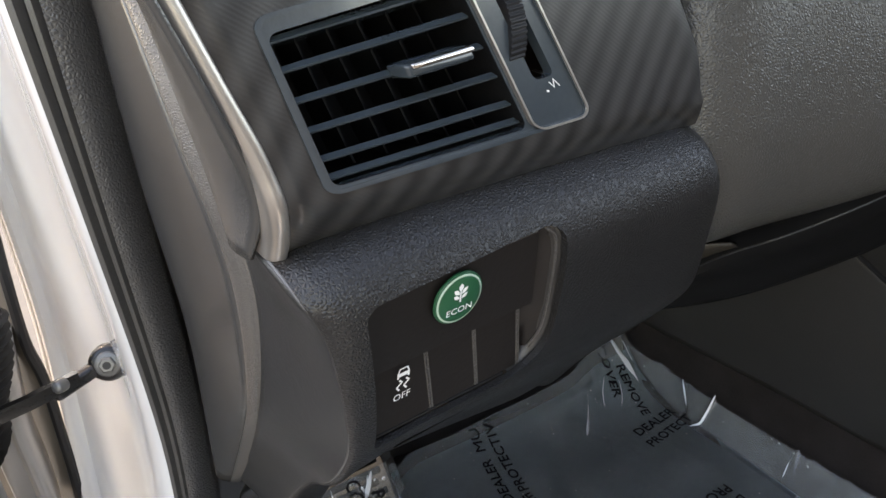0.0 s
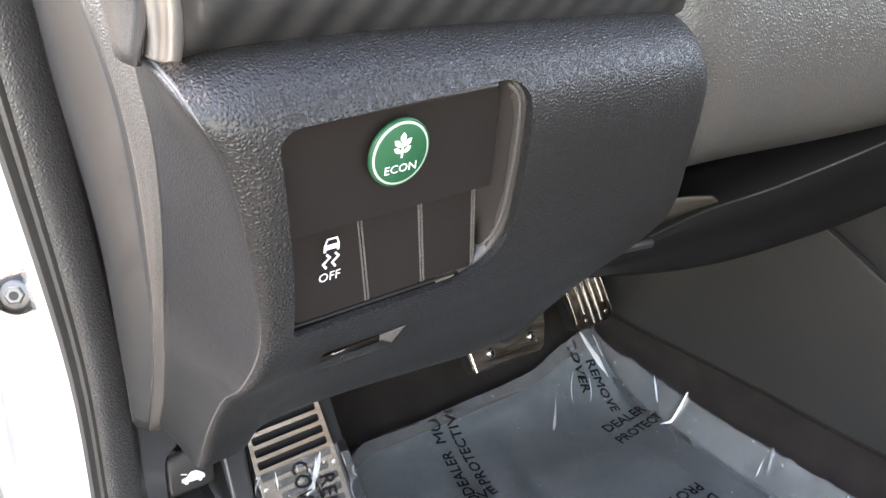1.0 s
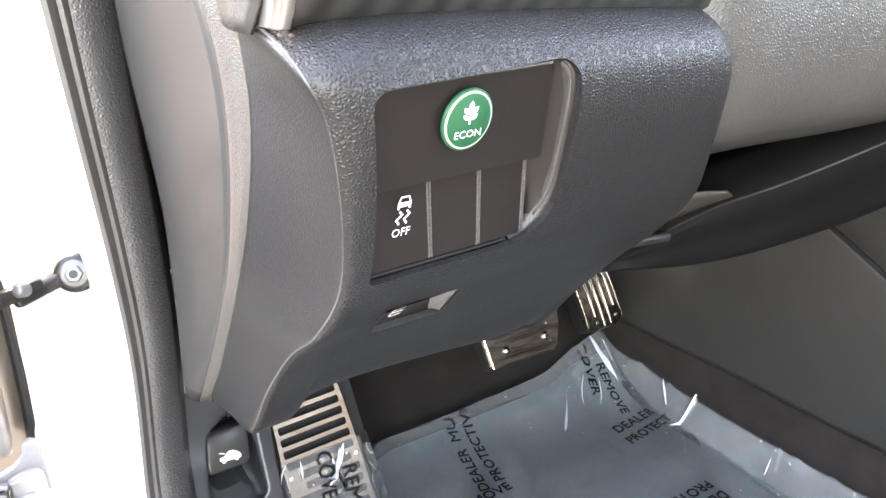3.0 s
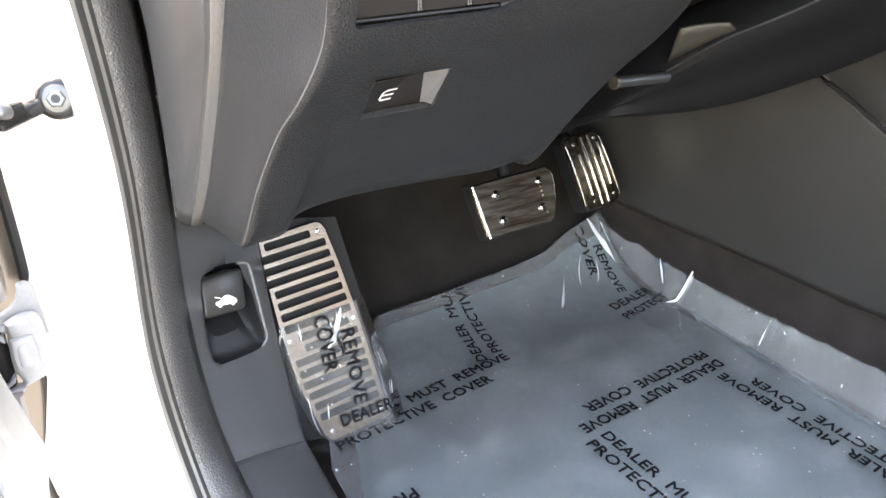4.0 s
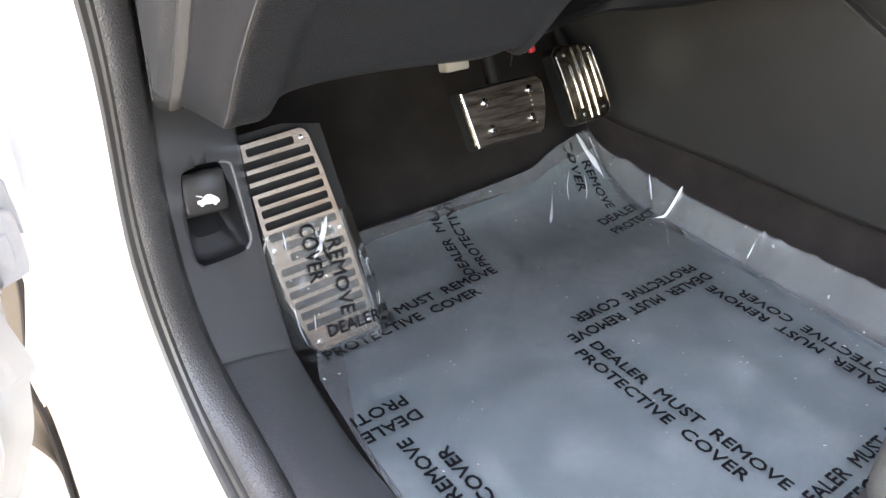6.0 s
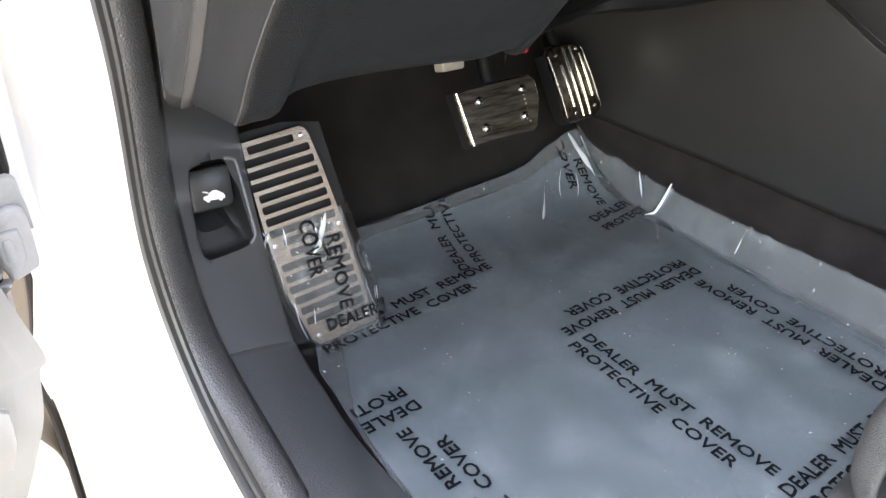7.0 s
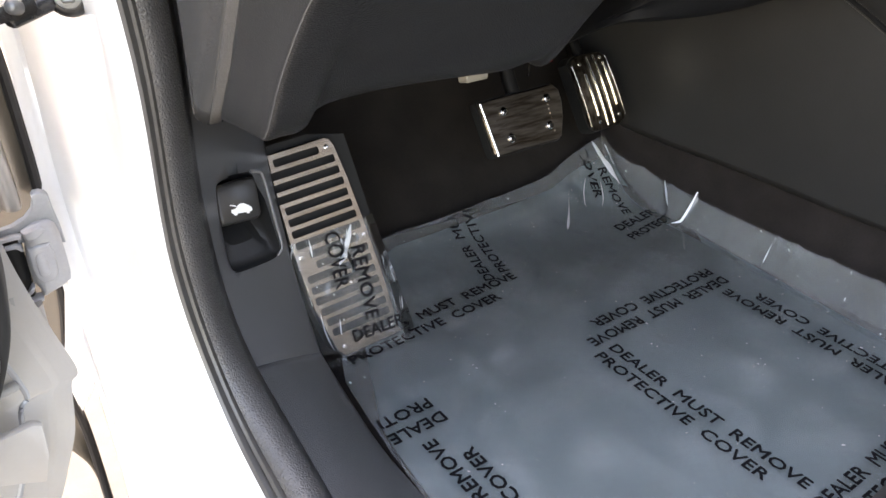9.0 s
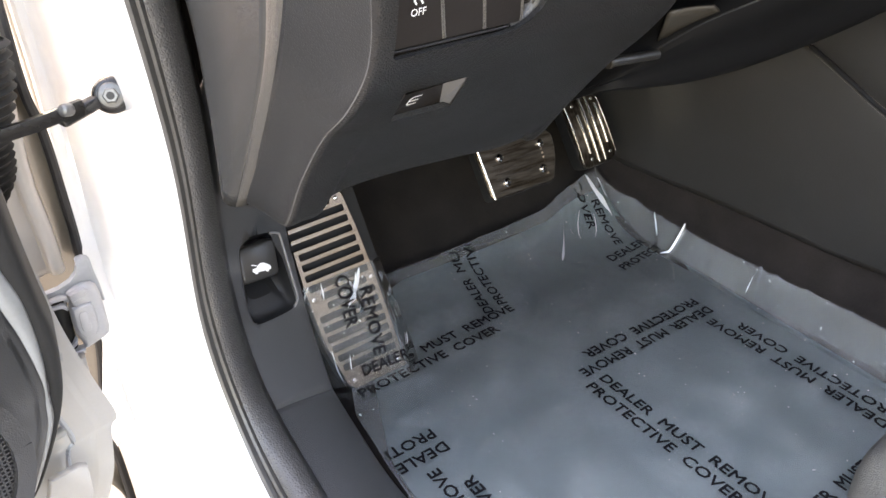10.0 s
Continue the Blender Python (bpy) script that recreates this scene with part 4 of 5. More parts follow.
# ---------------------------------------------------------------- column cover and what hangs below it
col = thing("column_cover", (0.42, 0.30, 0.47), "grey-beige grained plastic cover under the steering column", "column cover")
colsec = []
for x, y0 in ((0.262, 0.32), (0.272, 0.268), (0.295, 0.252), (0.34, 0.246), (0.42, 0.232), (0.52, 0.225), (0.62, 0.235), (0.70, 0.27)):
    zb = 0.462 + 0.10 * max(0, x - 0.30)
    colsec.append([(x, y0 + 0.12, zb + 0.012), (x, y0 + 0.06, zb - 0.001), (x, y0 + 0.015, zb + 0.001), (x, y0 - 0.006, zb + 0.018), (x, y0 - 0.012, zb + 0.05), (x, y0 - 0.010, zb + 0.09), (x, y0 - 0.002, zb + 0.14), (x, y0 + 0.01, zb + 0.19), (x, y0 + 0.03, zb + 0.24)])
thicken(part("shell", loft([c[2:] for c in colsec], 6, 5), COLUMN, col), 0.003)
thicken(part("underside", loft([c[:3] for c in colsec], 6, 5), COLUMN, col, "underside of the cover"), 0.003)
und = thing("under_dash_cover", (0.48, 0.36, 0.33), "black plastic cover below the steering column", "trim panel")
U_TOP = [(0.385, 0.47, 0.300), (0.395, 0.410, 0.335), (0.413, 0.377, 0.364), (0.433, 0.344, 0.394), (0.46, 0.311, 0.418), (0.503, 0.275, 0.451), (0.60, 0.25, 0.49)]
U_BOT = [(0.384, 0.475, 0.295), (0.396, 0.425, 0.325), (0.430, 0.405, 0.328), (0.47, 0.385, 0.332), (0.518, 0.361, 0.346), (0.596, 0.325, 0.379), (0.70, 0.29, 0.43)]
thicken(part("cover", loft([[(x + 0.01, y + 0.05, z + 0.01) for x, y, z in U_TOP], U_TOP, [tuple(Vector(a).lerp(Vector(b), 0.5) + V(-0.004, -0.006, 0)) for a, b in zip(U_TOP, U_BOT)], U_BOT, [(x + 0.05, y + 0.14, z + 0.03) for x, y, z in U_BOT]], 5, 4), MATT_BLACK, und), 0.003)
thicken(part("flange", loft([[(0.404, 0.357, 0.402), (0.416, 0.346, 0.406), (0.428, 0.335, 0.408)], [(0.416, 0.374, 0.374), (0.427, 0.358, 0.387), (0.440, 0.338, 0.402)]], 4, 3), TAN, und, "tan plastic flange"), 0.002)
part("rim", tube(spline([Vector(p) + V(-0.001, -0.001, 0) for p in U_TOP[2:]], 5), 0.0008, 6), SIDE, und, "thin paler rim")
part("stay_rod", tube([V(0.3625, 0.370, 0.3655), V(0.4150, 0.371, 0.3640)], 0.0040, 14), SIDE, und, "grey plastic stay rod")
part("rod_cap", tube([V(0.3605, 0.370, 0.3656), V(0.3635, 0.370, 0.3655)], 0.0050, 14), TAN, und)

# ---------------------------------------------------------------- console side and tunnel
con = thing("centre_console", (0.74, 0.4, 0.09), "dark grey plastic side of the centre console", "console")
C_BOT = [(0.72, 0.80, 0.08), (0.724, 0.664, 0.078), (0.730, 0.503, 0.086), (0.735, 0.348, 0.090), (0.745, 0.197, 0.098), (0.75, -0.1, 0.11), (0.75, -0.6, 0.11)]
C_TOP = [(0.68, 0.80, 0.33), (0.690, 0.60, 0.345), (0.698, 0.48, 0.335), (0.704, 0.419, 0.315), (0.710, 0.255, 0.247), (0.716, 0.0, 0.20), (0.72, -0.6, 0.18)]
mids = [[tuple(Vector(a).lerp(Vector(b), u) + V(-0.012 * 4 * u * (1 - u), 0, 0)) for a, b in zip(C_BOT, C_TOP)] for u in (0.0, 0.2, 0.5, 0.8, 1.0)]
thicken(part("side_panel", loft(mids, 6, 5), CONSOLE, con), 0.003)
C_UP = [(0.70, 0.80, 0.60), (0.695, 0.60, 0.58), (0.692, 0.48, 0.56), (0.69, 0.419, 0.54), (0.70, 0.255, 0.50), (0.71, 0.0, 0.42), (0.72, -0.6, 0.38)]
thicken(part("upper_panel", loft([[(x + 0.004, y, z + 0.003) for x, y, z in C_TOP], [tuple(Vector(a).lerp(Vector(b), 0.15) + V(-0.01, 0, 0)) for a, b in zip(C_TOP, C_UP)], C_UP, [(x + 0.2, y, z + 0.02) for x, y, z in C_UP]], 5, 4), CONSOLE, con), 0.003)
part("joint_edge", tube(spline([Vector(p) + V(-0.0015, 0, -0.001) for p in C_TOP[3:]], 6), 0.0014, 6), STRIP, con)
part("joint_gap", tube(spline([Vector(p) + V(-0.0035, 0, 0.0030) for p in C_TOP[3:]], 6), 0.0026, 8), BLACK, con)
setting("tunnel_carpet", loft([[(x + 0.01, y, z + 0.01) for x, y, z in C_BOT], [(x - 0.003, y, 0.055 + max(0.0, floor_height(y))) for x, y, z in C_BOT], [(x - 0.010, y, 0.025 + max(0.0, floor_height(y))) for x, y, z in C_BOT], [(x - 0.04, y, floor_height(y)) for x, y, z in C_BOT]], 5, 4), CARPET, "dark carpet on the side of the tunnel", "carpet", 0.003)

# ---------------------------------------------------------------- pedals and footrest
rest = thing("footrest", (0.22, 0.53, 0.0), "brushed steel footrest plate with black rubber slots", "footrest")
REST = frame_of((0.220, 0.560, 0.097), (1.0, 0.0, 0.11), (-0.03, 0.082, 0.175))
REST_R = [(-0.100, 0.0325), (-0.090, 0.0331), (-0.045, 0.0327), (0.007, 0.0316), (0.060, 0.0288), (0.0823, 0.0270), (0.0972, 0.0248)]
REST_L = [(-0.1030, -0.0285), (-0.0963, -0.0346), (-0.0451, -0.0442), (0.0182, -0.0456), (0.0623, -0.0434), (0.1046, -0.0392)]
R_EDGE = lambda v: along(REST_R, v)
L_EDGE = lambda v: along(REST_L, v)
sh = [(L_EDGE(v), v) for v in (0.102, 0.08, 0.05, 0.02, 0.0, -0.02, -0.05, -0.08, -0.095)] + [(-0.0285, -0.1025), (0.030, -0.1030), (0.0350, -0.1020)] + [(R_EDGE(v), v) for v in (-0.098, -0.07, -0.04, -0.01, 0.02, 0.06, 0.094)] + [(0.0225, 0.1000), (0.0180, 0.1025)]
plate_ob = part("steel_plate", slab(sh, lambda a, b, c=0: REST(a, b, c), 0.0025, 0.0008), STEEL, rest, "brushed steel plate")
slots = []
for k in range(17):
    v = 0.0930 - 0.0113 * k
    x0, x1 = L_EDGE(v) + 0.0045, R_EDGE(v) - 0.0050
    x1 -= 0.011 if k == 0 else 0.0
    x0 += {1: -0.010, 2: -0.010, 3: -0.010, 8: 0.010, 9: 0.013, 16: 0.018}.get(k, 0.0)
    x1 -= 0.006 if k in (8, 16) else 0.0
    slots.append(slab([(x + (x0 + x1) / 2, y + v) for x, y in outline(x1 - x0, 0.0073, 0.0018, 2)], lambda a, b, c=0: REST(a, b, c - 0.01), 0.02))
cut(plate_ob, slots)
plate_ob.data.shade_flat()
part("rubber_base", slab([(a * 1.02, b * 1.01) for a, b in sh], lambda a, b, c=0: REST(a, b, c - 0.030), 0.024), RUBBER, rest)
part("side_block", slab([(R_EDGE(0.098) - 0.02, 0.11), (-0.04, 0.11), (-0.03, -0.10), (R_EDGE(-0.1) - 0.005, -0.10), (R_EDGE(0) + 0.012, 0.0), (R_EDGE(0.09) + 0.016, 0.10)], lambda a, b, c=0: REST(a, b, c - 0.034), 0.026), RUBBER, rest)
for a, b in ((0.0170, 0.0931), (0.0265, 0.0028), (-0.0395, 0.0026), (-0.0270, -0.0935), (0.0265, -0.0919)):
    part("screw", disc((a, b), 0.0026, lambda a, b, c=0: REST(a, b, c + 0.002), 0.0014, 0.0006, 12), CHROME, rest)

brake = thing("brake_pedal", (0.455, 0.58, 0.15), "brushed steel brake pedal pad with four bolts", "pedal")
BRK = frame_of((0.4595, 0.587, 0.174), (0.063, 0.0085, 0.0015), (-0.003, 0.0135, 0.0255))
bsh = [(-0.0535, -0.0290), (0.036, -0.0335), (0.0425, -0.0300), (0.0520, -0.0100), (0.0560, 0.0060), (0.0560, 0.0200), (0.0480, 0.0280), (-0.045, 0.0305), (-0.0590, 0.0300), (-0.0600, 0.0270), (-0.0570, -0.0250)]
pad = part("pad", slab(bsh, lambda a, b, c=0: BRK(a, b, c - 0.004), 0.006, 0.0022), PAD_STEEL, brake, "brushed steel pad with grooves, its brown reflections painted as streaks")
cut(pad, [slab([(-0.045, v - 0.0010), (0.034, v - 0.0010), (0.034, v + 0.0010), (-0.045, v + 0.0010)], lambda a, b, c=0: BRK(a, b, c + 0.0006), 0.01) for v in (-0.022, -0.0075, -0.0025, 0.0025, 0.0075, 0.022)])
pad.data.shade_flat()
part("edge_strip", tube([BRK(-0.0585, 0.029, 0.001), BRK(-0.0540, -0.028, 0.001)], 0.0018), CHROME, brake)
part("pad_backing", slab([(a * 1.02, b * 1.04) for a, b in bsh], lambda a, b, c=0: BRK(a, b, c - 0.014), 0.011), RUBBER, brake)
for a, b in ((-0.0320, 0.0144), (0.0333, 0.0142), (-0.0313, -0.0146), (0.0274, -0.0150)):
    bolt_ = part("bolt", disc((a, b), 0.0052, lambda a, b, c=0: BRK(a, b, c + 0.001), 0.004, 0.0016, 16), CHROME, brake)
    part("socket", disc((a, b), 0.0025, lambda a, b, c=0: BRK(a, b, c + 0.0051), 0.0002, n=6), BLACK, bolt_, smooth=False)
part("arm", tube(spline([BRK(0.0, 0.0, -0.012), (0.452, 0.63, 0.24), (0.448, 0.66, 0.36), (0.445, 0.64, 0.48)], 5), 0.008), MATT_BLACK, brake)

gas = thing("accelerator_pedal", (0.63, 0.64, 0.11), "steel accelerator pedal with raised polished ribs", "pedal")
GAS = frame_of((0.6285, 0.6555, 0.158), (0.05, 0.004, 0.004), (-0.012, 0.040, 0.078))
gsh = [(-0.0185, -0.0488), (0.0215, -0.0496), (0.0300, -0.0460), (0.0335, -0.0390), (0.0310, 0.0), (0.0255, 0.0360), (0.0215, 0.0420), (0.0160, 0.0452), (-0.0210, 0.0488), (-0.0285, 0.0465), (-0.0340, 0.0405), (-0.0330, 0.0), (-0.0290, -0.0395), (-0.0250, -0.0460)]


def on_gas(s, v, w=0.0):
    """On the accelerator's curved face: s runs -1 to 1 across it."""
    return GAS(0.0020 - 0.07 * v + 0.029 * s, v, w - 1.2 * v * v)


part("pad", slab(gsh, lambda a, b, c=0: GAS(a, b, c - 0.004 - 1.2 * b * b), 0.006, 0.002), DARK_STEEL, gas)
part("pad_backing", slab([(a * 1.04, b * 1.02) for a, b in gsh], lambda a, b, c=0: GAS(a, b, c - 0.022 - 1.2 * b * b), 0.018), RUBBER, gas)
for s_, v0, v1 in ((-0.62, -0.030, 0.024), (-0.22, -0.045, 0.044), (0.18, -0.045, 0.044), (0.58, -0.024, 0.032)):
    part("rib", tube([on_gas(s_, v0 + (v1 - v0) * i / 10, 0.0022) for i in range(11)], 0.0019, 8), CHROME, gas)
for s_, lean in ((-1.12, 0.2), (0.92, -1.1)):
    part("edge_strip", tube([on_gas(s_ + lean * v, v, 0.0006) for v in [-0.040 + 0.078 * i / 8 for i in range(9)]], 0.0015), STEEL, gas)
for a, b in ((-0.0215, 0.0375), (0.0140, 0.0385), (-0.0130, -0.0385), (0.0215, -0.0375)):
    part("screw", disc((a, b), 0.0026, lambda a, b, c=0: GAS(a, b, c + 0.0015 - 1.2 * b * b), 0.0015, 0.0006, 12), CHROME, gas)
part("arm", tube(spline([GAS(0.002, 0.035, -0.02), (0.62, 0.74, 0.25), (0.60, 0.76, 0.36), (0.58, 0.72, 0.50)], 5), 0.007), MATT_BLACK, gas)

# ---------------------------------------------------------------- things under the dash
conn = thing("wire_connector", (0.405, 0.63, 0.23), "off-white plastic wiring connector under the dash", "connector")
part("housing", slab(outline(0.030, 0.030, 0.003), frame_of((0.405, 0.625, 0.228), (1, 0.1, 0), (0, 0.3, 1)), 0.014, 0.002), CONNECTOR, conn)
part("clip", slab(outline(0.012, 0.008, 0.002), frame_of((0.410, 0.612, 0.232), (1, 0.1, 0), (0, 0.3, 1)), 0.006, 0.001), CONNECTOR, conn)
lamp = thing("reflector_lamp", (0.491, 0.60, 0.232), "small red plastic lens under the dash", "lens")
part("lens", slab(outline(0.008, 0.007, 0.0025), frame_of((0.491, 0.600, 0.2310), (1, 0, 0.3), (-0.3, 0.3, 1)), 0.004, 0.001), RED, lamp)
part("bracket", tube([V(0.466, 0.60, 0.216), V(0.468, 0.60, 0.236)], 0.0009, 6), CHROME, lamp, "thin bright bracket")
part("housing", slab(outline(0.06, 0.09, 0.01), frame_of((0.485, 0.62, 0.285), (1, 0, 0), (0, 0.2, 1)), 0.012, 0.003), BLACK, lamp)

# ---------------------------------------------------------------- protective film
# ridges of the film: from, to, half width, height
FOLDS = [((0.684, 0.690), (0.669, 0.628), 0.0060, 0.006), ((0.690, 0.680), (0.680, 0.630), 0.007, 0.004), ((0.612, 0.674), (0.552, 0.600), 0.0060, 0.005), ((0.626, 0.676), (0.585, 0.610), 0.0060, 0.005), ((0.640, 0.675), (0.612, 0.628), 0.012, 0.006), ((0.600, 0.655), (0.585, 0.606), 0.010, 0.004),
         ((0.713, 0.542), (0.676, 0.550), 0.005, 0.010), ((0.712, 0.585), (0.690, 0.558), 0.008, 0.004), ((0.716, 0.418), (0.697, 0.408), 0.003, 0.004), ((0.717, 0.395), (0.702, 0.391), 0.009, 0.003), ((0.717, 0.355), (0.699, 0.340), 0.012, 0.003),
         ((0.360, 0.662), (0.372, 0.632), 0.008, 0.004), ((0.455, 0.665), (0.448, 0.632), 0.012, 0.003), ((0.717, 0.300), (0.700, 0.285), 0.010, 0.003)]


def lie(x, y):
    """How high the carpet carries mat and film: it climbs to the toe board and up the side of the tunnel."""
    h = 1.6 * max(0.0, y - 0.56) ** 2 + 6.0 * max(0.0, y - 0.63) ** 2
    r = (x - 0.694) / 0.024
    h += 0.042 * r ** 1.15 if r > 0 else 0.0
    return h


def film_height(x, y):
    """The film lies on the mat, follows the carpet at its front and right edges, and crinkles at the far corner."""
    h = lie(x, y)
    h += 0.012 * math.exp(-((x - 0.672) / 0.035) ** 2 - ((y - 0.655) / 0.035) ** 2) + 0.008 * math.exp(-((x - 0.695) / 0.030) ** 2 - ((y - 0.700) / 0.025) ** 2)
    h += 0.0020 * noise.noise(V(x * 7, y * 7, 0.3)) + 0.0006 * noise.noise(V(x * 24, y * 24, 1.7))
    for (ax, ay), (bx, by), wd, hh in FOLDS:
        ux, uy = bx - ax, by - ay
        t = ((x - ax) * ux + (y - ay) * uy) / (ux * ux + uy * uy)
        if -0.1 < t < 1.1:
            d = abs((x - ax) * uy - (y - ay) * ux) / math.hypot(ux, uy)
            h += hh * 0.5 * (1 + math.cos(math.pi * d / wd)) * max(0.0, 1 - max(0.0, t)) ** 0.7 * min(1.0, (t + 0.1) * 10) if d < wd else 0.0
    h += 0.0008 * math.exp(-((x - 0.71) / 0.02) ** 2) * math.sin(31 * y) * (0.5 + 0.5 * math.sin(17 * y + 1))
    corner = math.exp(-(((x - 0.640) / 0.055) ** 2 + ((y - 0.660) / 0.050) ** 2))
    h += corner * (0.009 * abs(noise.noise(V(x * 42 + y * 8, y * 14, 5.1))) + 0.003 * abs(noise.noise(V(x * 90, y * 40, 2.2))))
    front = math.exp(-((y - 0.680) / 0.022) ** 2)
    h += front * 0.0035 * abs(noise.noise(V(x * 22, y * 9, 3.3)))
    edge = math.exp(-((x - 0.710) / 0.012) ** 2)
    h += edge * 0.0010 * abs(noise.noise(V(x * 12, y * 26, 7.7)))
    return max(h, -0.003)


FILM_FRONT = [(0.235, 0.618), (0.326, 0.664), (0.411, 0.668), (0.4965, 0.673), (0.581, 0.679), (0.630, 0.692), (0.690, 0.697)]
FILM_RIGHT = [(0.722, 0.115), (0.721, 0.18), (0.719, 0.28), (0.716, 0.40), (0.714, 0.49), (0.714, 0.57), (0.712, 0.635), (0.690, 0.697)]
FILM_LEFT = [(0.205, 0.155), (0.192, 0.21), (0.178, 0.30), (0.178, 0.38), (0.184, 0.48), (0.235, 0.618)]


def film_outline(s, t):
    """From the two parameters 0..1 to the place on the floor: s to the right, t to the front."""
    front, right, left = ([V(x, y, 0) for x, y in c] for c in (FILM_FRONT, FILM_RIGHT, FILM_LEFT))

    def on(c, u):
        f = u * (len(c) - 1)
        i = min(int(f), len(c) - 2)
        return c[i].lerp(c[i + 1], f - i)
    back = left[0].lerp(right[0], s)
    side = on(left, t).lerp(on(right, t), s)
    ends = back.lerp(on(front, s), t)
    corner = back.lerp(left[-1].lerp(right[-1], s), t)
    return side + ends - corner


mat_rows = []
for j in range(71):
    row = []
    y_near = -0.4 + 1.07 * j / 70
    x0 = float(np.interp(y_near, (0.16, 0.27, 0.37, 0.43, 0.47, 0.60), (0.207, 0.192, 0.186, 0.186, 0.190, 0.235)))
    x1 = 0.698
    for x in [x0 + (0.68 - x0) * i / 22 for i in range(22)] + [0.68 + (x1 - 0.68) * i / 14 for i in range(15)]:
        y = -0.4 + (float(np.interp(x, [q[0] for q in FILM_FRONT], [q[1] for q in FILM_FRONT])) - 0.008 + 0.4) * j / 70
        row.append(V(x, y, lie(x, y) - 0.007))
    mat_rows.append(row)
setting("floor_mat", grid(mat_rows), MAT_CLOTH, "grey fabric floor mat under clear film", "floor mat", 0.003)
film = thing("protective_film", (0.45, 0.3, 0.0), "clear plastic protective film with black lettering over the floor", "protective film")
pts = []
NS, NT = 400, 420
for j in range(NT + 1):
    row = []
    for i in range(NS + 1):
        p = film_outline(i / NS, j / NT)
        row.append(V(p.x, p.y, film_height(p.x, p.y) + 0.001))
    pts.append(row)
part("sheet", grid(pts), FILM, film, crease=180)


def margin(s0, s1, t0, t1, ns, nt, lift):
    """A second ply where the film's margin is folded over onto itself."""
    rows_ = []
    for j in range(nt + 1):
        row = []
        for i in range(ns + 1):
            p = film_outline(s0 + (s1 - s0) * i / ns, t0 + (t1 - t0) * j / nt)
            row.append(V(p.x, p.y, film_height(p.x, p.y) + 0.001 + lift))
        rows_.append(row)
    return grid(rows_)


part("side_margin", margin(0.958, 0.997, 0.10, 0.90, 24, 320, 0.0012), CLEAR, film, "folded double margin of the film", crease=180)


def crease(a, b, wide, at, skew=0.5, bow=0.0):
    """A fold's glint from a to b, drawn as a white ridge; at(x, y, rise) gives the place."""
    ux, uy = b[0] - a[0], b[1] - a[1]
    ln = math.hypot(ux, uy)
    ux, uy = ux / ln, uy / ln
    rows_ = []
    for i in range(21):
        t = i / 20
        r = max(0.02, math.sin(math.pi * t ** (math.log(0.5) / math.log(skew))) ** 0.8) * wide / 2
        d0 = bow * ln * math.sin(math.pi * t)
        rows_.append([at(a[0] + ux * ln * t - uy * (d0 + d), a[1] + uy * ln * t + ux * (d0 + d), rise) for d, rise in ((-r, 0.0008), (-0.4 * r, 0.0008 + 0.5 * r), (0.3 * r, 0.0008 + 0.4 * r), (r, 0.0008))])
    part("crease", grid(rows_), GLINT, film, "white strip standing in for a fold's glint")


on_sheet = lambda x, y, rise: V(x, y, film_height(x, y) + 0.0015 + rise)
crease((0.6657, 0.694), (0.6736, 0.637), 0.0075, on_sheet, 0.40, 0.03)
crease((0.6810, 0.685), (0.6835, 0.662), 0.0022, on_sheet)
crease((0.5950, 0.652), (0.5516, 0.599), 0.0036, on_sheet, 0.80, 0.02)
crease((0.7146, 0.541), (0.6800, 0.548), 0.0020, on_sheet, 0.35, 0.05)
crease((0.7135, 0.597), (0.7000, 0.573), 0.0016, on_sheet)
crease((0.7104, 0.4216), (0.6975, 0.4187), 0.0013, on_sheet, 0.7)
crease((0.6300, 0.660), (0.6050, 0.625), 0.0010, on_sheet, 0.5, -0.06)
crease((0.6480, 0.650), (0.6280, 0.620), 0.0010, on_sheet, 0.5, 0.08)

# the part of the film that drapes over the lower half of the footrest
DR_L = [(-0.112, -0.050), (-0.1026, -0.0519), (-0.0476, -0.0556), (0.002, -0.0500), (0.0186, -0.0467)]
DR_R = [(-0.112, 0.050), (-0.0975, 0.0525), (0.0149, 0.0440), (0.0186, 0.0435)]
REST_FOLDS = [((-0.004, 0.016), (0.003, -0.028), 0.005, 0.007), ((-0.028, 0.012), (-0.025, -0.006), 0.003, 0.003), ((-0.044, 0.014), (-0.030, 0.013), 0.004, 0.003), ((-0.014, -0.070), (-0.012, -0.088), 0.002, 0.002)]


def drape_height(a, v):
    h = 0.0052 + 0.0012 * noise.noise(V(a * 60, v * 45, 4.0))
    for (ax, ay), (bx, by), wd, hh in REST_FOLDS:
        ux, uy = bx - ax, by - ay
        t = ((a - ax) * ux + (v - ay) * uy) / (ux * ux + uy * uy)
        d = abs((a - ax) * uy - (v - ay) * ux) / math.hypot(ux, uy)
        if 0 < t < 1 and d < wd:
            h += hh * (1 - d / wd) * math.sin(math.pi * t) ** 0.5
    over = max(0.0, a - R_EDGE(v) - 0.001)
    left = max(0.0, L_EDGE(v) - 0.001 - a)
    return h - 0.8 * over - 0.9 * left


drape = []
for j in range(61):
    v = 0.0186 - 0.1306 * j / 60
    row = []
    for i in range(41):
        a = along(DR_L, v) * (1 - i / 40) + along(DR_R, v) * i / 40
        a += 0.0015 * math.sin(v * 190) * (i == 0)
        row.append(REST(a, v, drape_height(a, v)))
    drape.append(row)
part("footrest_drape", grid(drape), CLEAR, film, "clear film flap over the footrest", crease=180)


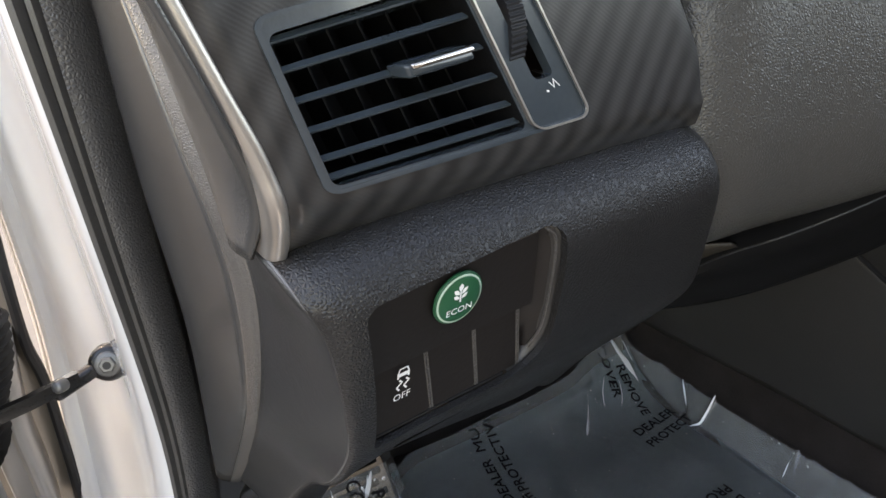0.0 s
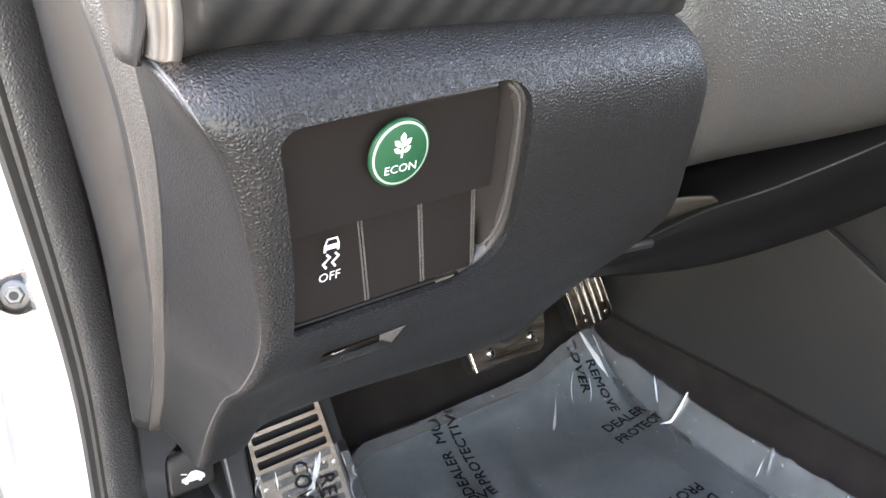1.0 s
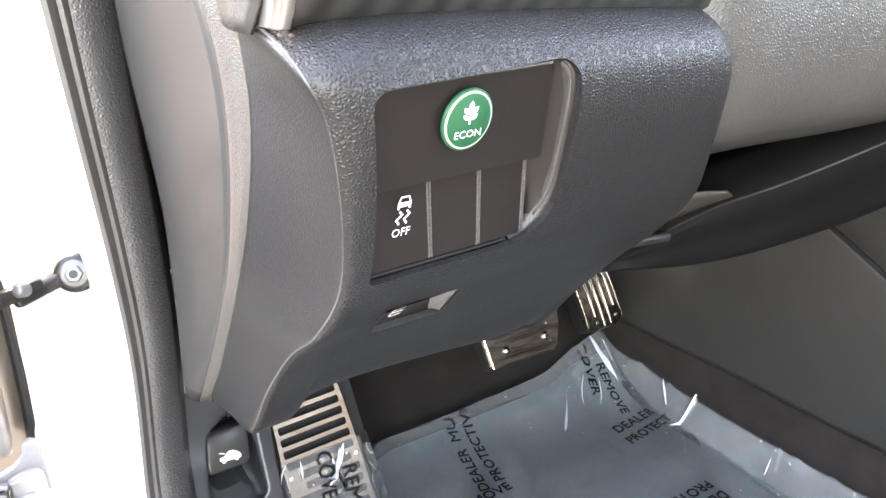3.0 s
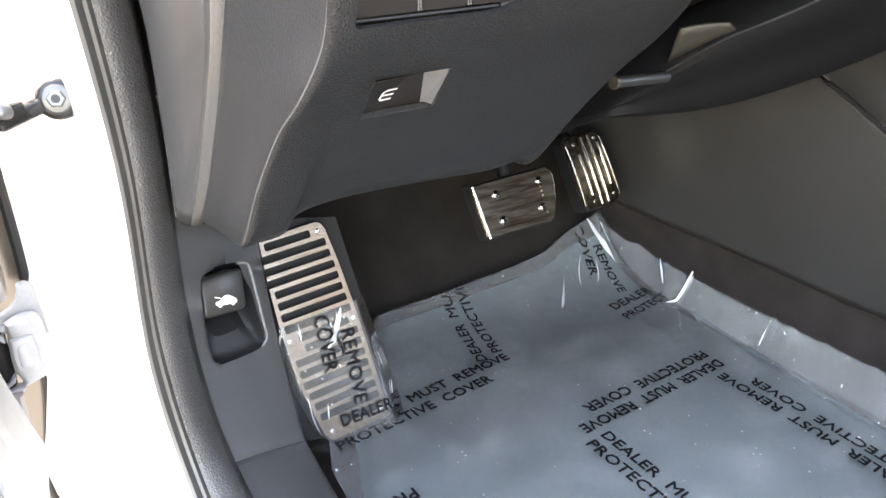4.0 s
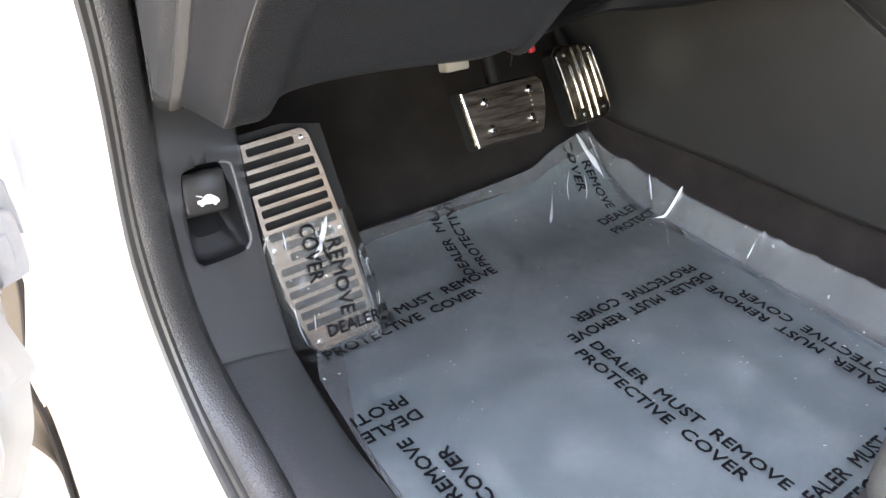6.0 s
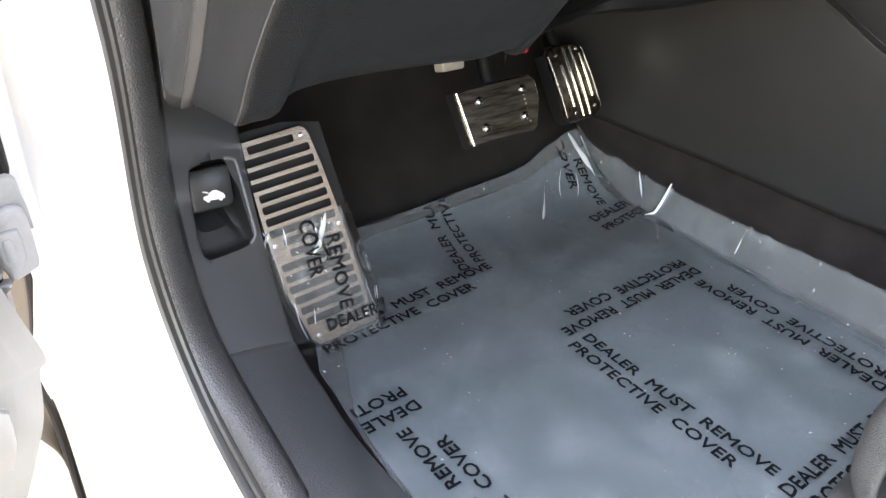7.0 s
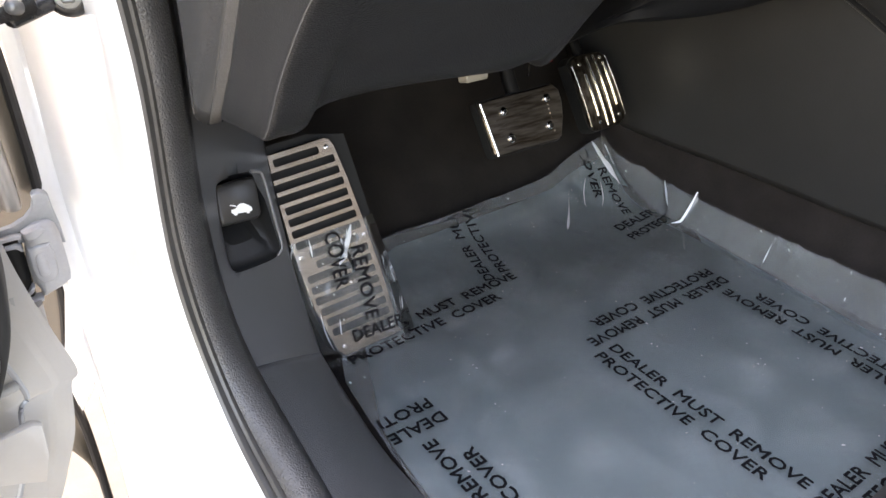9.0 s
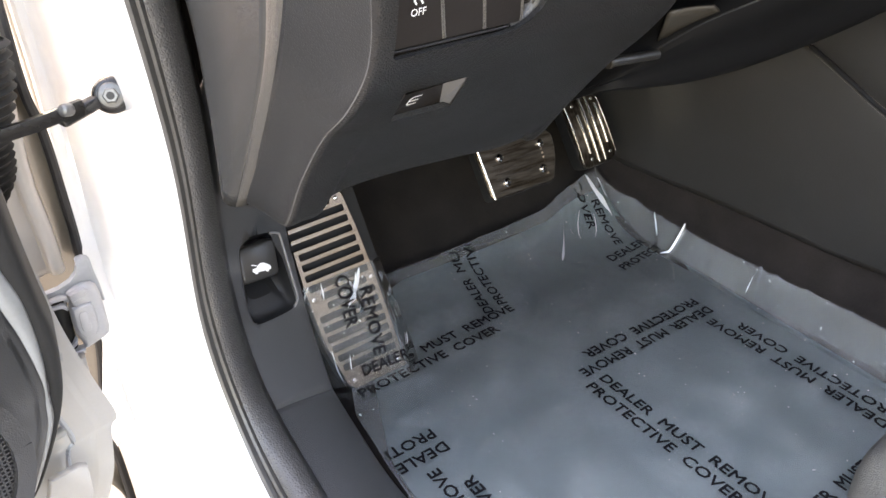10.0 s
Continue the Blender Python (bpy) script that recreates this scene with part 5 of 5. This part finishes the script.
on_drape = lambda a, v, rise: REST(a, v, drape_height(a, v) + 0.0006 + rise)
crease((0.0158, 0.0175), (-0.0090, -0.0175), 0.0055, on_drape, 0.45, 0.04)
crease((0.0105, 0.0150), (0.0040, -0.0040), 0.0016, on_drape)
crease((-0.0418, 0.0180), (-0.0500, 0.0010), 0.0016, on_drape, 0.4, -0.1)
crease((-0.0282, 0.0176), (-0.0303, -0.0005), 0.0012, on_drape, 0.6)
crease((0.0470, -0.0704), (0.0425, -0.0838), 0.0013, on_drape)
crease((-0.0238, -0.0651), (-0.0275, -0.0802), 0.0011, on_drape, 0.6)
crease((-0.0402, -0.0528), (-0.0385, -0.0930), 0.0010, on_drape, 0.5, -0.05)


def on_rest(origin, way, text, width, height):
    (ox, oy), (wx, wy) = origin, way
    n_ = math.hypot(wx, wy)
    wx, wy = wx / n_, wy / n_

    def place(x, y):
        a, v = ox + wx * x - wy * y, oy + wy * x + wx * y
        return REST(a, v, drape_height(a, v) + 0.0012)
    part("lettering", lettering(text, width, height, place, bold=0.0003), INK, film, smooth=False)


on_rest((0.0088, -0.004), (-0.0075, -0.071), "REMOVE", 0.073, 0.0135)
on_rest((-0.0126, 0.0175), (-0.0055, -0.054), "COVER", 0.055, 0.0140)
on_rest((-0.0170, -0.0925), (0.055, -0.003), "DEALER", 0.054, 0.0115)

LINES = (("DEALER  MUST  REMOVE", 0.216, 0.0), ("PROTECTIVE  COVER", 0.190, -0.021))
CAP_H = 0.0125


def on_film(p):
    """Whether a letter's corner lies on the sheet, and not where the footrest stands."""
    front = np.interp(p.x, [q[0] for q in FILM_FRONT], [q[1] - 0.002 for q in FILM_FRONT])
    right = np.interp(p.y, [q[1] for q in FILM_RIGHT], [q[0] - 0.001 for q in FILM_RIGHT])
    left = np.interp(p.y, (-0.30, 0.10, 0.28, 0.40, 0.505, 0.526, 0.532, 0.6), (0.205, 0.192, 0.182, 0.180, 0.195, 0.212, 0.286, 0.288))
    return left < p.x < right and p.y < front


def ring_of_text(cx, cy, turn, keep, second=-0.012, begin=0.0):
    """Four double lines of lettering round a rectangle, read anticlockwise, tops turned inwards; begin cuts off what lies to the left of it in the first line."""
    for k, (hw, hh) in enumerate(((0.112, 0.130), (0.130, 0.094), (0.112, 0.130), (0.130, 0.100))):
        if k not in keep:
            continue
        a = radians(turn + 90 * k)
        c, s = math.cos(a), math.sin(a)
        for text, width, drop in LINES:
            def place(x, y):
                u, v = x - width / 2 + (0.0 if drop == 0 else second), y - hh + drop
                px, py = cx + c * u - s * v, cy + s * u + c * v
                return V(px, py, film_height(px, py) + 0.0034)
            part("lettering", lettering(text, width, CAP_H, place, lambda p: on_film(p) and (drop < 0 or p.x > begin), 0.0007), INK, film, smooth=False)


ring_of_text(0.537, 0.292, 3.5, (0, 1, 2, 3))
ring_of_text(0.309, 0.661, 6.0, (0,), -0.029, 0.2885)
ring_of_text(0.139, 0.266, 3.5, (2,))
ring_of_text(0.129, 0.262, 3.5, (1,))
# single lines on the climbing edges: text, start of the baseline, direction in degrees, width
for text, x0, y0, turn, width in (("DEALER  MUST  REMOVE", 0.407, 0.553, 81.0, 0.222), ("PROTECTIVE  COVER", 0.432, 0.560, 82.0, 0.190), ("DEALER", 0.612, 0.566, 9.0, 0.0766), ("PROTECT", 0.612, 0.542, 10.0, 0.0860), ("REMOVE", 0.654, 0.664, -98.5, 0.070), ("COVER", 0.641, 0.694, -103.0, 0.062)):
    def straight(x, y):
        a = radians(turn)
        px, py = x0 + x * math.cos(a) - y * math.sin(a), y0 + x * math.sin(a) + y * math.cos(a)
        return V(px, py, film_height(px, py) + 0.0034)
    part("lettering", lettering(text, width, CAP_H, straight, on_film, 0.0004), INK, film, smooth=False)

# ---------------------------------------------------------------- door side
strap = thing("door_check_strap", (0.018, 0.48, 0.365), "black steel door check strap bolted to the pillar", "check strap")
SB = frame_of((0.0197, 0.473, 0.3675), (0.965, -0.26, 0.0), (0.0, 0.3, 1))
part("eye", disc((0, 0), 0.0122, SB, 0.008, 0.003, 24), GLOSS_BLACK, strap)
bolt = part("bolt", disc((0, 0), 0.0084, lambda a, b, c=0: SB(a, b, c + 0.007), 0.002, 0.001, 24), BOLT, strap, "dull steel bolt")
part("bolt_head", disc((0, 0), 0.0054, lambda a, b, c=0: SB(a, b, c + 0.0086), 0.003, 0.0010, 6), BOLT, bolt, smooth=False)
part("bolt_dimple", disc((0, 0), 0.0026, lambda a, b, c=0: SB(a, b, c + 0.0112), 0.0006, n=12), BLACK, bolt)
part("link", slab(outline(0.030, 0.0090, 0.0040), frame_of((-0.003, 0.470, 0.362), (0.034, 0.008, 0.010), (0, 0.1, 1)), 0.007, 0.002), GLOSS_BLACK, strap)
part("rivet", disc((0, 0), 0.0042, frame_of((-0.009, 0.462, 0.366), (0.75, -0.55, 0.0), (0, 0.4, 1)), 0.008, 0.002, 16), BOLT, strap)
part("arm", sweep([V(0.000, 0.466, 0.366), V(-0.030, 0.460, 0.361), V(-0.054, 0.457, 0.358), V(-0.12, 0.445, 0.342)], [(-0.003, -0.0042), (0.003, -0.0042), (0.0036, 0.0), (0.003, 0.0042), (-0.003, 0.0042)], V(0, -1, 0.1)), GLOSS_BLACK, strap)

boot = thing("wire_boot", (-0.08, 0.5, 0.29), "black ribbed rubber wiring boot between pillar and door", "rubber boot")
bm = bmesh.new()
path = spline([(-0.050, 0.50, 0.405), (-0.053, 0.50, 0.372), (-0.062, 0.50, 0.340), (-0.066, 0.50, 0.312), (-0.080, 0.50, 0.286)], 14)
rings = []
for i, p in enumerate(path):
    r = (0.0215 if i % 3 == 1 else 0.0180) * (1 - 0.12 * i / len(path))
    rings.append([bm.verts.new(p + V(math.cos(2 * math.pi * k / 18) * r, math.sin(2 * math.pi * k / 18) * r, 0.25 * math.cos(2 * math.pi * k / 18) * r * i / len(path))) for k in range(18)])
for a, b in zip(rings, rings[1:]):
    for k in range(18):
        bm.faces.new((a[k], a[(k + 1) % 18], b[(k + 1) % 18], b[k]))
part("bellows", bm, RUBBER, boot)

door = thing("front_door", (-0.3, 0.42, -0.2), "open white car door with black trim and speaker grille", "car door")
D_EDGE = [(-0.083, 0.503, 0.60), (-0.076, 0.495, 0.40), (-0.072, 0.492, 0.32), (-0.066, 0.490, 0.25), (-0.060, 0.488, 0.20), (-0.049, 0.485, 0.150), (-0.041, 0.482, 0.116), (-0.047, 0.480, 0.106), (-0.053, 0.478, 0.067), (-0.067, 0.474, 0.030), (-0.085, 0.47, -0.02), (-0.10, 0.46, -0.12)]
thicken(part("inner_shell", loft([[(x + 0.001, y + 0.026, z) for x, y, z in D_EDGE], [(x + 0.002, y + 0.012, z) for x, y, z in D_EDGE], D_EDGE, [(x - 0.006, y - 0.006, z) for x, y, z in D_EDGE], [(x - 0.012, y - 0.022, z) for x, y, z in D_EDGE], [(x - 0.05, y - 0.035, z) for x, y, z in D_EDGE], [(x - 0.75, y - 0.26, z) for x, y, z in D_EDGE]], 5, 4), SHADED_PAINT, door, "white painted inner metal"), 0.002)
# ridges in grey instead of paint, which puts their shading in the colour
part("shell_ridge", tube(spline([(-0.054, 0.470, 0.185), (-0.056, 0.468, 0.136), (-0.054, 0.466, 0.084), (-0.058, 0.464, 0.058), (-0.068, 0.460, 0.030), (-0.09, 0.45, 0.0)], 6), 0.0026, 8), PALE, door)
for dx, dy, r in ((-0.012, -0.020, 0.0016), (-0.021, -0.026, 0.0022)):
    part("shell_ridge", tube(spline([V(x + dx, y + dy, z) for x, y, z in D_EDGE[5:]], 6), r, 8), ZINC, door)
part("embossed_panel", slab([(-0.098, 0.078), (-0.069, 0.060), (-0.062, 0.083), (-0.061, 0.108), (-0.066, 0.112), (-0.088, 0.113)], frame_of((0, 0.452, 0), (1, 0.3, 0), (0, 0, 1)), 0.005, 0.002), SHADED_PAINT, door)
part("shell_step", slab(outline(0.020, 0.006, 0.002), frame_of((-0.075, 0.452, 0.128), (1, 0.3, 0), (0, 0, 1)), 0.005, 0.001), PALE, door)

# hinge between pillar and door
HG = frame_of((0, 0.515, 0), (1, 0.0, 0), (0, 0.0, 1))
leaf_ = part("hinge_leaf", slab([(-0.054, 0.2118), (-0.0419, 0.2137), (-0.033, 0.2178), (-0.0277, 0.2233), (-0.0256, 0.2295), (-0.0257, 0.2335), (-0.0240, 0.2353), (-0.0205, 0.2356), (-0.0170, 0.2340), (-0.0153, 0.2312), (-0.0145, 0.221), (-0.0128, 0.2091), (-0.0118, 0.1934), (-0.0256, 0.1950), (-0.0376, 0.200), (-0.054, 0.204)][::-1], HG, 0.006, 0.0015), ZINC, door, "zinc-grey steel hinge")
block = [(-0.0377, 0.2105), (-0.0310, 0.2140), (-0.0251, 0.2156), (-0.0192, 0.2147), (-0.0160, 0.2110), (-0.0147, 0.2040), (-0.0140, 0.1900), (-0.0138, 0.1720), (-0.0150, 0.1655), (-0.0200, 0.1620), (-0.0330, 0.1570), (-0.0350, 0.1575), (-0.0352, 0.1638), (-0.0383, 0.1707), (-0.0388, 0.1827), (-0.0380, 0.1933), (-0.0366, 0.2016)][::-1]
part("hinge_block", slab(block, HG, 0.0125, 0.0045), PALE_ZINC, leaf_)
part("hinge_plate", slab([(-0.0365, 0.199), (-0.0290, 0.2005), (-0.0225, 0.2005), (-0.0210, 0.1902), (-0.0212, 0.1770), (-0.0235, 0.1715), (-0.0280, 0.1700), (-0.0325, 0.1705), (-0.0360, 0.1755), (-0.0372, 0.1835)][::-1], lambda a, b, c=0: HG(a, b, c + 0.0118), 0.0032, 0.0016), PALE_ZINC, leaf_)
part("plate_dent", slab(outline(0.0075, 0.0190, 0.0035), lambda a, b, c=0: HG(a - 0.0300, b + 0.1855, c + 0.0146), 0.0010, 0.0008), PALE_ZINC, leaf_)
part("hinge_shoulder", slab([(-0.0360, 0.2030), (-0.0366, 0.2110), (-0.0256, 0.2142), (-0.0222, 0.2115), (-0.0270, 0.2060)][::-1], lambda a, b, c=0: HG(a, b, c + 0.0112), 0.0030, 0.0014), PALE_ZINC, leaf_)
for arm in ([(-0.058, 0.2078), (-0.0512, 0.2082), (-0.0423, 0.2098), (-0.0375, 0.2085), (-0.0375, 0.2060), (-0.0432, 0.2062), (-0.0513, 0.2052), (-0.058, 0.2050)],
            [(-0.058, 0.2024), (-0.0513, 0.2024), (-0.0432, 0.2031), (-0.0396, 0.2012), (-0.0386, 0.1962), (-0.0402, 0.1962), (-0.0415, 0.1985), (-0.0432, 0.2000), (-0.058, 0.1998)],
            [(-0.058, 0.1625), (-0.0507, 0.1629), (-0.0440, 0.1636), (-0.0403, 0.1675), (-0.0380, 0.1677), (-0.0395, 0.1634), (-0.0439, 0.1603), (-0.058, 0.1594)],
            [(-0.058, 0.1562), (-0.0514, 0.1565), (-0.0382, 0.1582), (-0.0345, 0.1575), (-0.0350, 0.1545), (-0.0513, 0.1526), (-0.058, 0.1524)]):
    part("hinge_arm", slab(arm[::-1], lambda a, b, c=0: HG(a, b, c + 0.003), 0.008, 0.0012), PALE_ZINC, leaf_)
part("hinge_bush", tube([V(-0.046, 0.514, 0.204), V(-0.046, 0.514, 0.158)], 0.0075, 14), RUBBER, leaf_)
part("hinge_pin", sweep([V(-0.0428, 0.500, 0.1560), V(-0.0432, 0.499, 0.1215)], [(-0.0066, -0.004), (-0.0045, 0.001), (-0.0020, 0.001), (-0.0005, 0.004), (0.0035, 0.004), (0.0062, 0.001), (0.0062, -0.004)], V(1, 0, 0)), SHADED_PAINT, leaf_, "painted folded pin cover", smooth=False)
part("pin_foot", sweep([V(-0.0440, 0.499, 0.1205), V(-0.0445, 0.497, 0.0900)], [(-0.0045, -0.003), (-0.0030, 0.003), (0.0030, 0.003), (0.0045, -0.003)], V(1, 0, 0)), PALE_ZINC, leaf_)

# trim: rubber seal, pale edge, dark panel, speaker
SEAL_LINE = [(-0.066, 0.425, 0.42), (-0.062, 0.42, 0.34), (-0.060, 0.42, 0.301), (-0.057, 0.42, 0.261), (-0.0545, 0.42, 0.232), (-0.058, 0.42, 0.196), (-0.066, 0.42, 0.170), (-0.084, 0.42, 0.131), (-0.100, 0.42, 0.106), (-0.14, 0.41, 0.07)]
PALE_OUT = [(-0.080, 0.42, 0.42), (-0.076, 0.416, 0.34), (-0.073, 0.415, 0.300), (-0.066, 0.415, 0.269), (-0.0645, 0.415, 0.232), (-0.067, 0.415, 0.196), (-0.070, 0.415, 0.170), (-0.0855, 0.415, 0.133), (-0.101, 0.415, 0.108), (-0.14, 0.406, 0.072)]
PALE_IN = [(-0.092, 0.415, 0.42), (-0.086, 0.412, 0.34), (-0.081, 0.41, 0.285), (-0.073, 0.41, 0.245), (-0.069, 0.41, 0.208), (-0.071, 0.41, 0.190), (-0.0745, 0.41, 0.170), (-0.088, 0.41, 0.136), (-0.102, 0.41, 0.110), (-0.14, 0.402, 0.074)]
back_ = lambda c, d: [(x - d, y - 0.4 * d, z) for x, y, z in c]
thicken(part("door_seal", loft([[(x + 0.002, y + 0.03, z) for x, y, z in SEAL_LINE], SEAL_LINE, [tuple(Vector(a).lerp(Vector(b), 0.5) + V(0.001, -0.003, 0)) for a, b in zip(SEAL_LINE, PALE_OUT)], PALE_OUT], 5, 4), RUBBER, door), 0.002)
thicken(part("pale_edge", loft([PALE_OUT, [tuple(Vector(a).lerp(Vector(b), 0.5) + V(0.0, -0.002, 0)) for a, b in zip(PALE_OUT, PALE_IN)], PALE_IN], 5, 3), PALE, door, "pale grey trim edge"), 0.002)
thicken(part("trim_panel", loft([PALE_IN, back_(PALE_IN, 0.012), back_(PALE_IN, 0.05), back_(PALE_IN, 0.60)], 5, 4), SIDE, door), 0.003)
SPK = frame_of((-0.158, 0.372, 0.178), (0.93, 0.36, 0), (0, 0.1, 1))
grille = part("speaker_grille", disc((0, 0), 0.066, SPK, 0.004, 0.002, 40), BLACK, door, "round black speaker grille")
wires = [[(-math.sqrt(0.064 ** 2 - d * d), d), (math.sqrt(0.064 ** 2 - d * d), d)] for d in [-0.0616 + 0.0032 * k for k in range(39)]]
part("wire_mesh", strokes(wires + [[(b, a) for a, b in w_] for w_ in wires], SPK, 0.0013, 0.0055), SIDE, grille, smooth=False)
part("grille_ring", sweep([SPK(0.070 * math.cos(2 * math.pi * i / 48), 0.070 * math.sin(2 * math.pi * i / 48), 0.004) for i in range(49)], [(-0.006, -0.005), (0.006, -0.005), (0.0055, 0.001), (0.002, 0.004), (-0.003, 0.003), (-0.006, 0.0)], [SPK(math.cos(2 * math.pi * i / 48), math.sin(2 * math.pi * i / 48), 0) - SPK(0, 0, 0) for i in range(49)]), SIDE, grille)

# fender behind the gap
GAP = [(-0.033, 0.57, 0.65), (-0.028, 0.56, 0.50), (-0.028, 0.55, 0.411), (-0.027, 0.55, 0.356), (-0.022, 0.55, 0.323), (-0.020, 0.55, 0.275), (-0.019, 0.55, 0.221), (-0.021, 0.55, 0.134), (-0.027, 0.55, 0.087), (-0.0345, 0.55, 0.040), (-0.031, 0.55, -0.007), (-0.029, 0.55, -0.062), (-0.028, 0.54, -0.12)]
# a black tube added where the gap lies dark
setting("body_gap", tube(spline(GAP, 5), 0.0038, 8), BLACK, "black tube in place of the dark gap between door pillar and fender", "car body")
TAN_L = [(-0.16, 0.66, 0.65), (-0.16, 0.65, 0.50), (-0.16, 0.65, 0.411), (-0.16, 0.65, 0.356), (-0.16, 0.65, 0.323), (-0.16, 0.65, 0.275), (-0.16, 0.65, 0.221), (-0.16, 0.65, 0.134), (-0.14, 0.63, 0.087), (-0.10, 0.60, 0.035), (-0.049, 0.56, -0.030), (-0.033, 0.556, -0.066), (-0.030, 0.548, -0.12)]
setting("fender_inner", loft([[(x + 0.003, y + 0.004, z) for x, y, z in GAP], [tuple(Vector(a).lerp(Vector(b), 0.25) + V(0, 0.012, 0)) for a, b in zip(GAP, TAN_L)], TAN_L], 5, 4), SHELL, "tan metal of the fender behind the door gap", "car body", 0.002)
setting("fender_flange", loft([[(-0.0160, 0.522, 0.157), (-0.0110, 0.520, 0.116), (-0.0160, 0.520, 0.063), (-0.0300, 0.522, 0.034)], [(-0.0165, 0.524, 0.145), (-0.0180, 0.524, 0.110), (-0.0240, 0.524, 0.066), (-0.0305, 0.525, 0.036)], [(-0.0175, 0.532, 0.150), (-0.0260, 0.532, 0.108), (-0.0340, 0.532, 0.066), (-0.0312, 0.530, 0.033)]], 5, 4), PAINT, "white painted flange at the fender edge", "car body", 0.0015)
FL_R = [(-0.0345, 0.535, 0.365), (-0.0365, 0.535, 0.330), (-0.0375, 0.535, 0.290), (-0.0340, 0.535, 0.245), (-0.0330, 0.535, 0.215)]
FL_L = [(-0.064, 0.53, 0.365), (-0.064, 0.53, 0.330), (-0.062, 0.53, 0.290), (-0.058, 0.53, 0.245), (-0.056, 0.53, 0.215)]
thicken(part("hinge_flange", loft([[(x + 0.001, y + 0.03, z) for x, y, z in FL_R], FL_R, [tuple(Vector(a).lerp(Vector(b), 0.3) + V(0, -0.003, 0)) for a, b in zip(FL_R, FL_L)], [tuple(Vector(a).lerp(Vector(b), 0.5) + V(0, 0.004, 0)) for a, b in zip(FL_R, FL_L)], FL_L], 5, 4), SHADED_PAINT, door, "folded white metal flange with its shade painted in"), 0.0015)

# ---------------------------------------------------------------- seat corner
seat = thing("front_seat", (0.75, -0.2, 0.02), "grey cloth front seat, its cushion corner in view", "seat")
ss = []
for x, k in ((0.415, 0.0), (0.425, 0.02), (0.45, 0.028), (0.55, 0.034), (0.70, 0.034), (0.80, 0.02), (0.82, 0.0)):
    ss.append([(x, -0.60, 0.05), (x, 0.04 + k, 0.03), (x, 0.085 + k, 0.05), (x, 0.10 + k, 0.085), (x, 0.085 + k, 0.12 + k), (x, 0.0, 0.16 + k), (x, -0.60, 0.14 + k)])
thicken(part("cushion", loft(ss, 5, 4), SEAT_CLOTH, seat), 0.004)
# backrest out of view, added to block light from behind
bs = []
for x, k in ((0.40, 0.0), (0.42, 0.03), (0.50, 0.05), (0.62, 0.035), (0.74, 0.05), (0.82, 0.03), (0.84, 0.0)):
    bs.append([(x, -0.66, 0.12), (x, -0.48 + k, 0.14), (x, -0.50 + k, 0.30), (x, -0.56 + k, 0.55), (x, -0.64 + k, 0.78), (x, -0.70, 0.84 - 0.5 * (0.05 - k)), (x, -0.76, 0.78), (x, -0.70, 0.4)])
thicken(part("backrest", loft(bs, 5, 4), SEAT_CLOTH, seat), 0.004)
part("base", slab(outline(0.36, 0.55, 0.03), frame_of((0.62, -0.28, -0.005), (1, 0, 0), (0, 1, 0)), 0.06, 0.01), BLACK, seat)
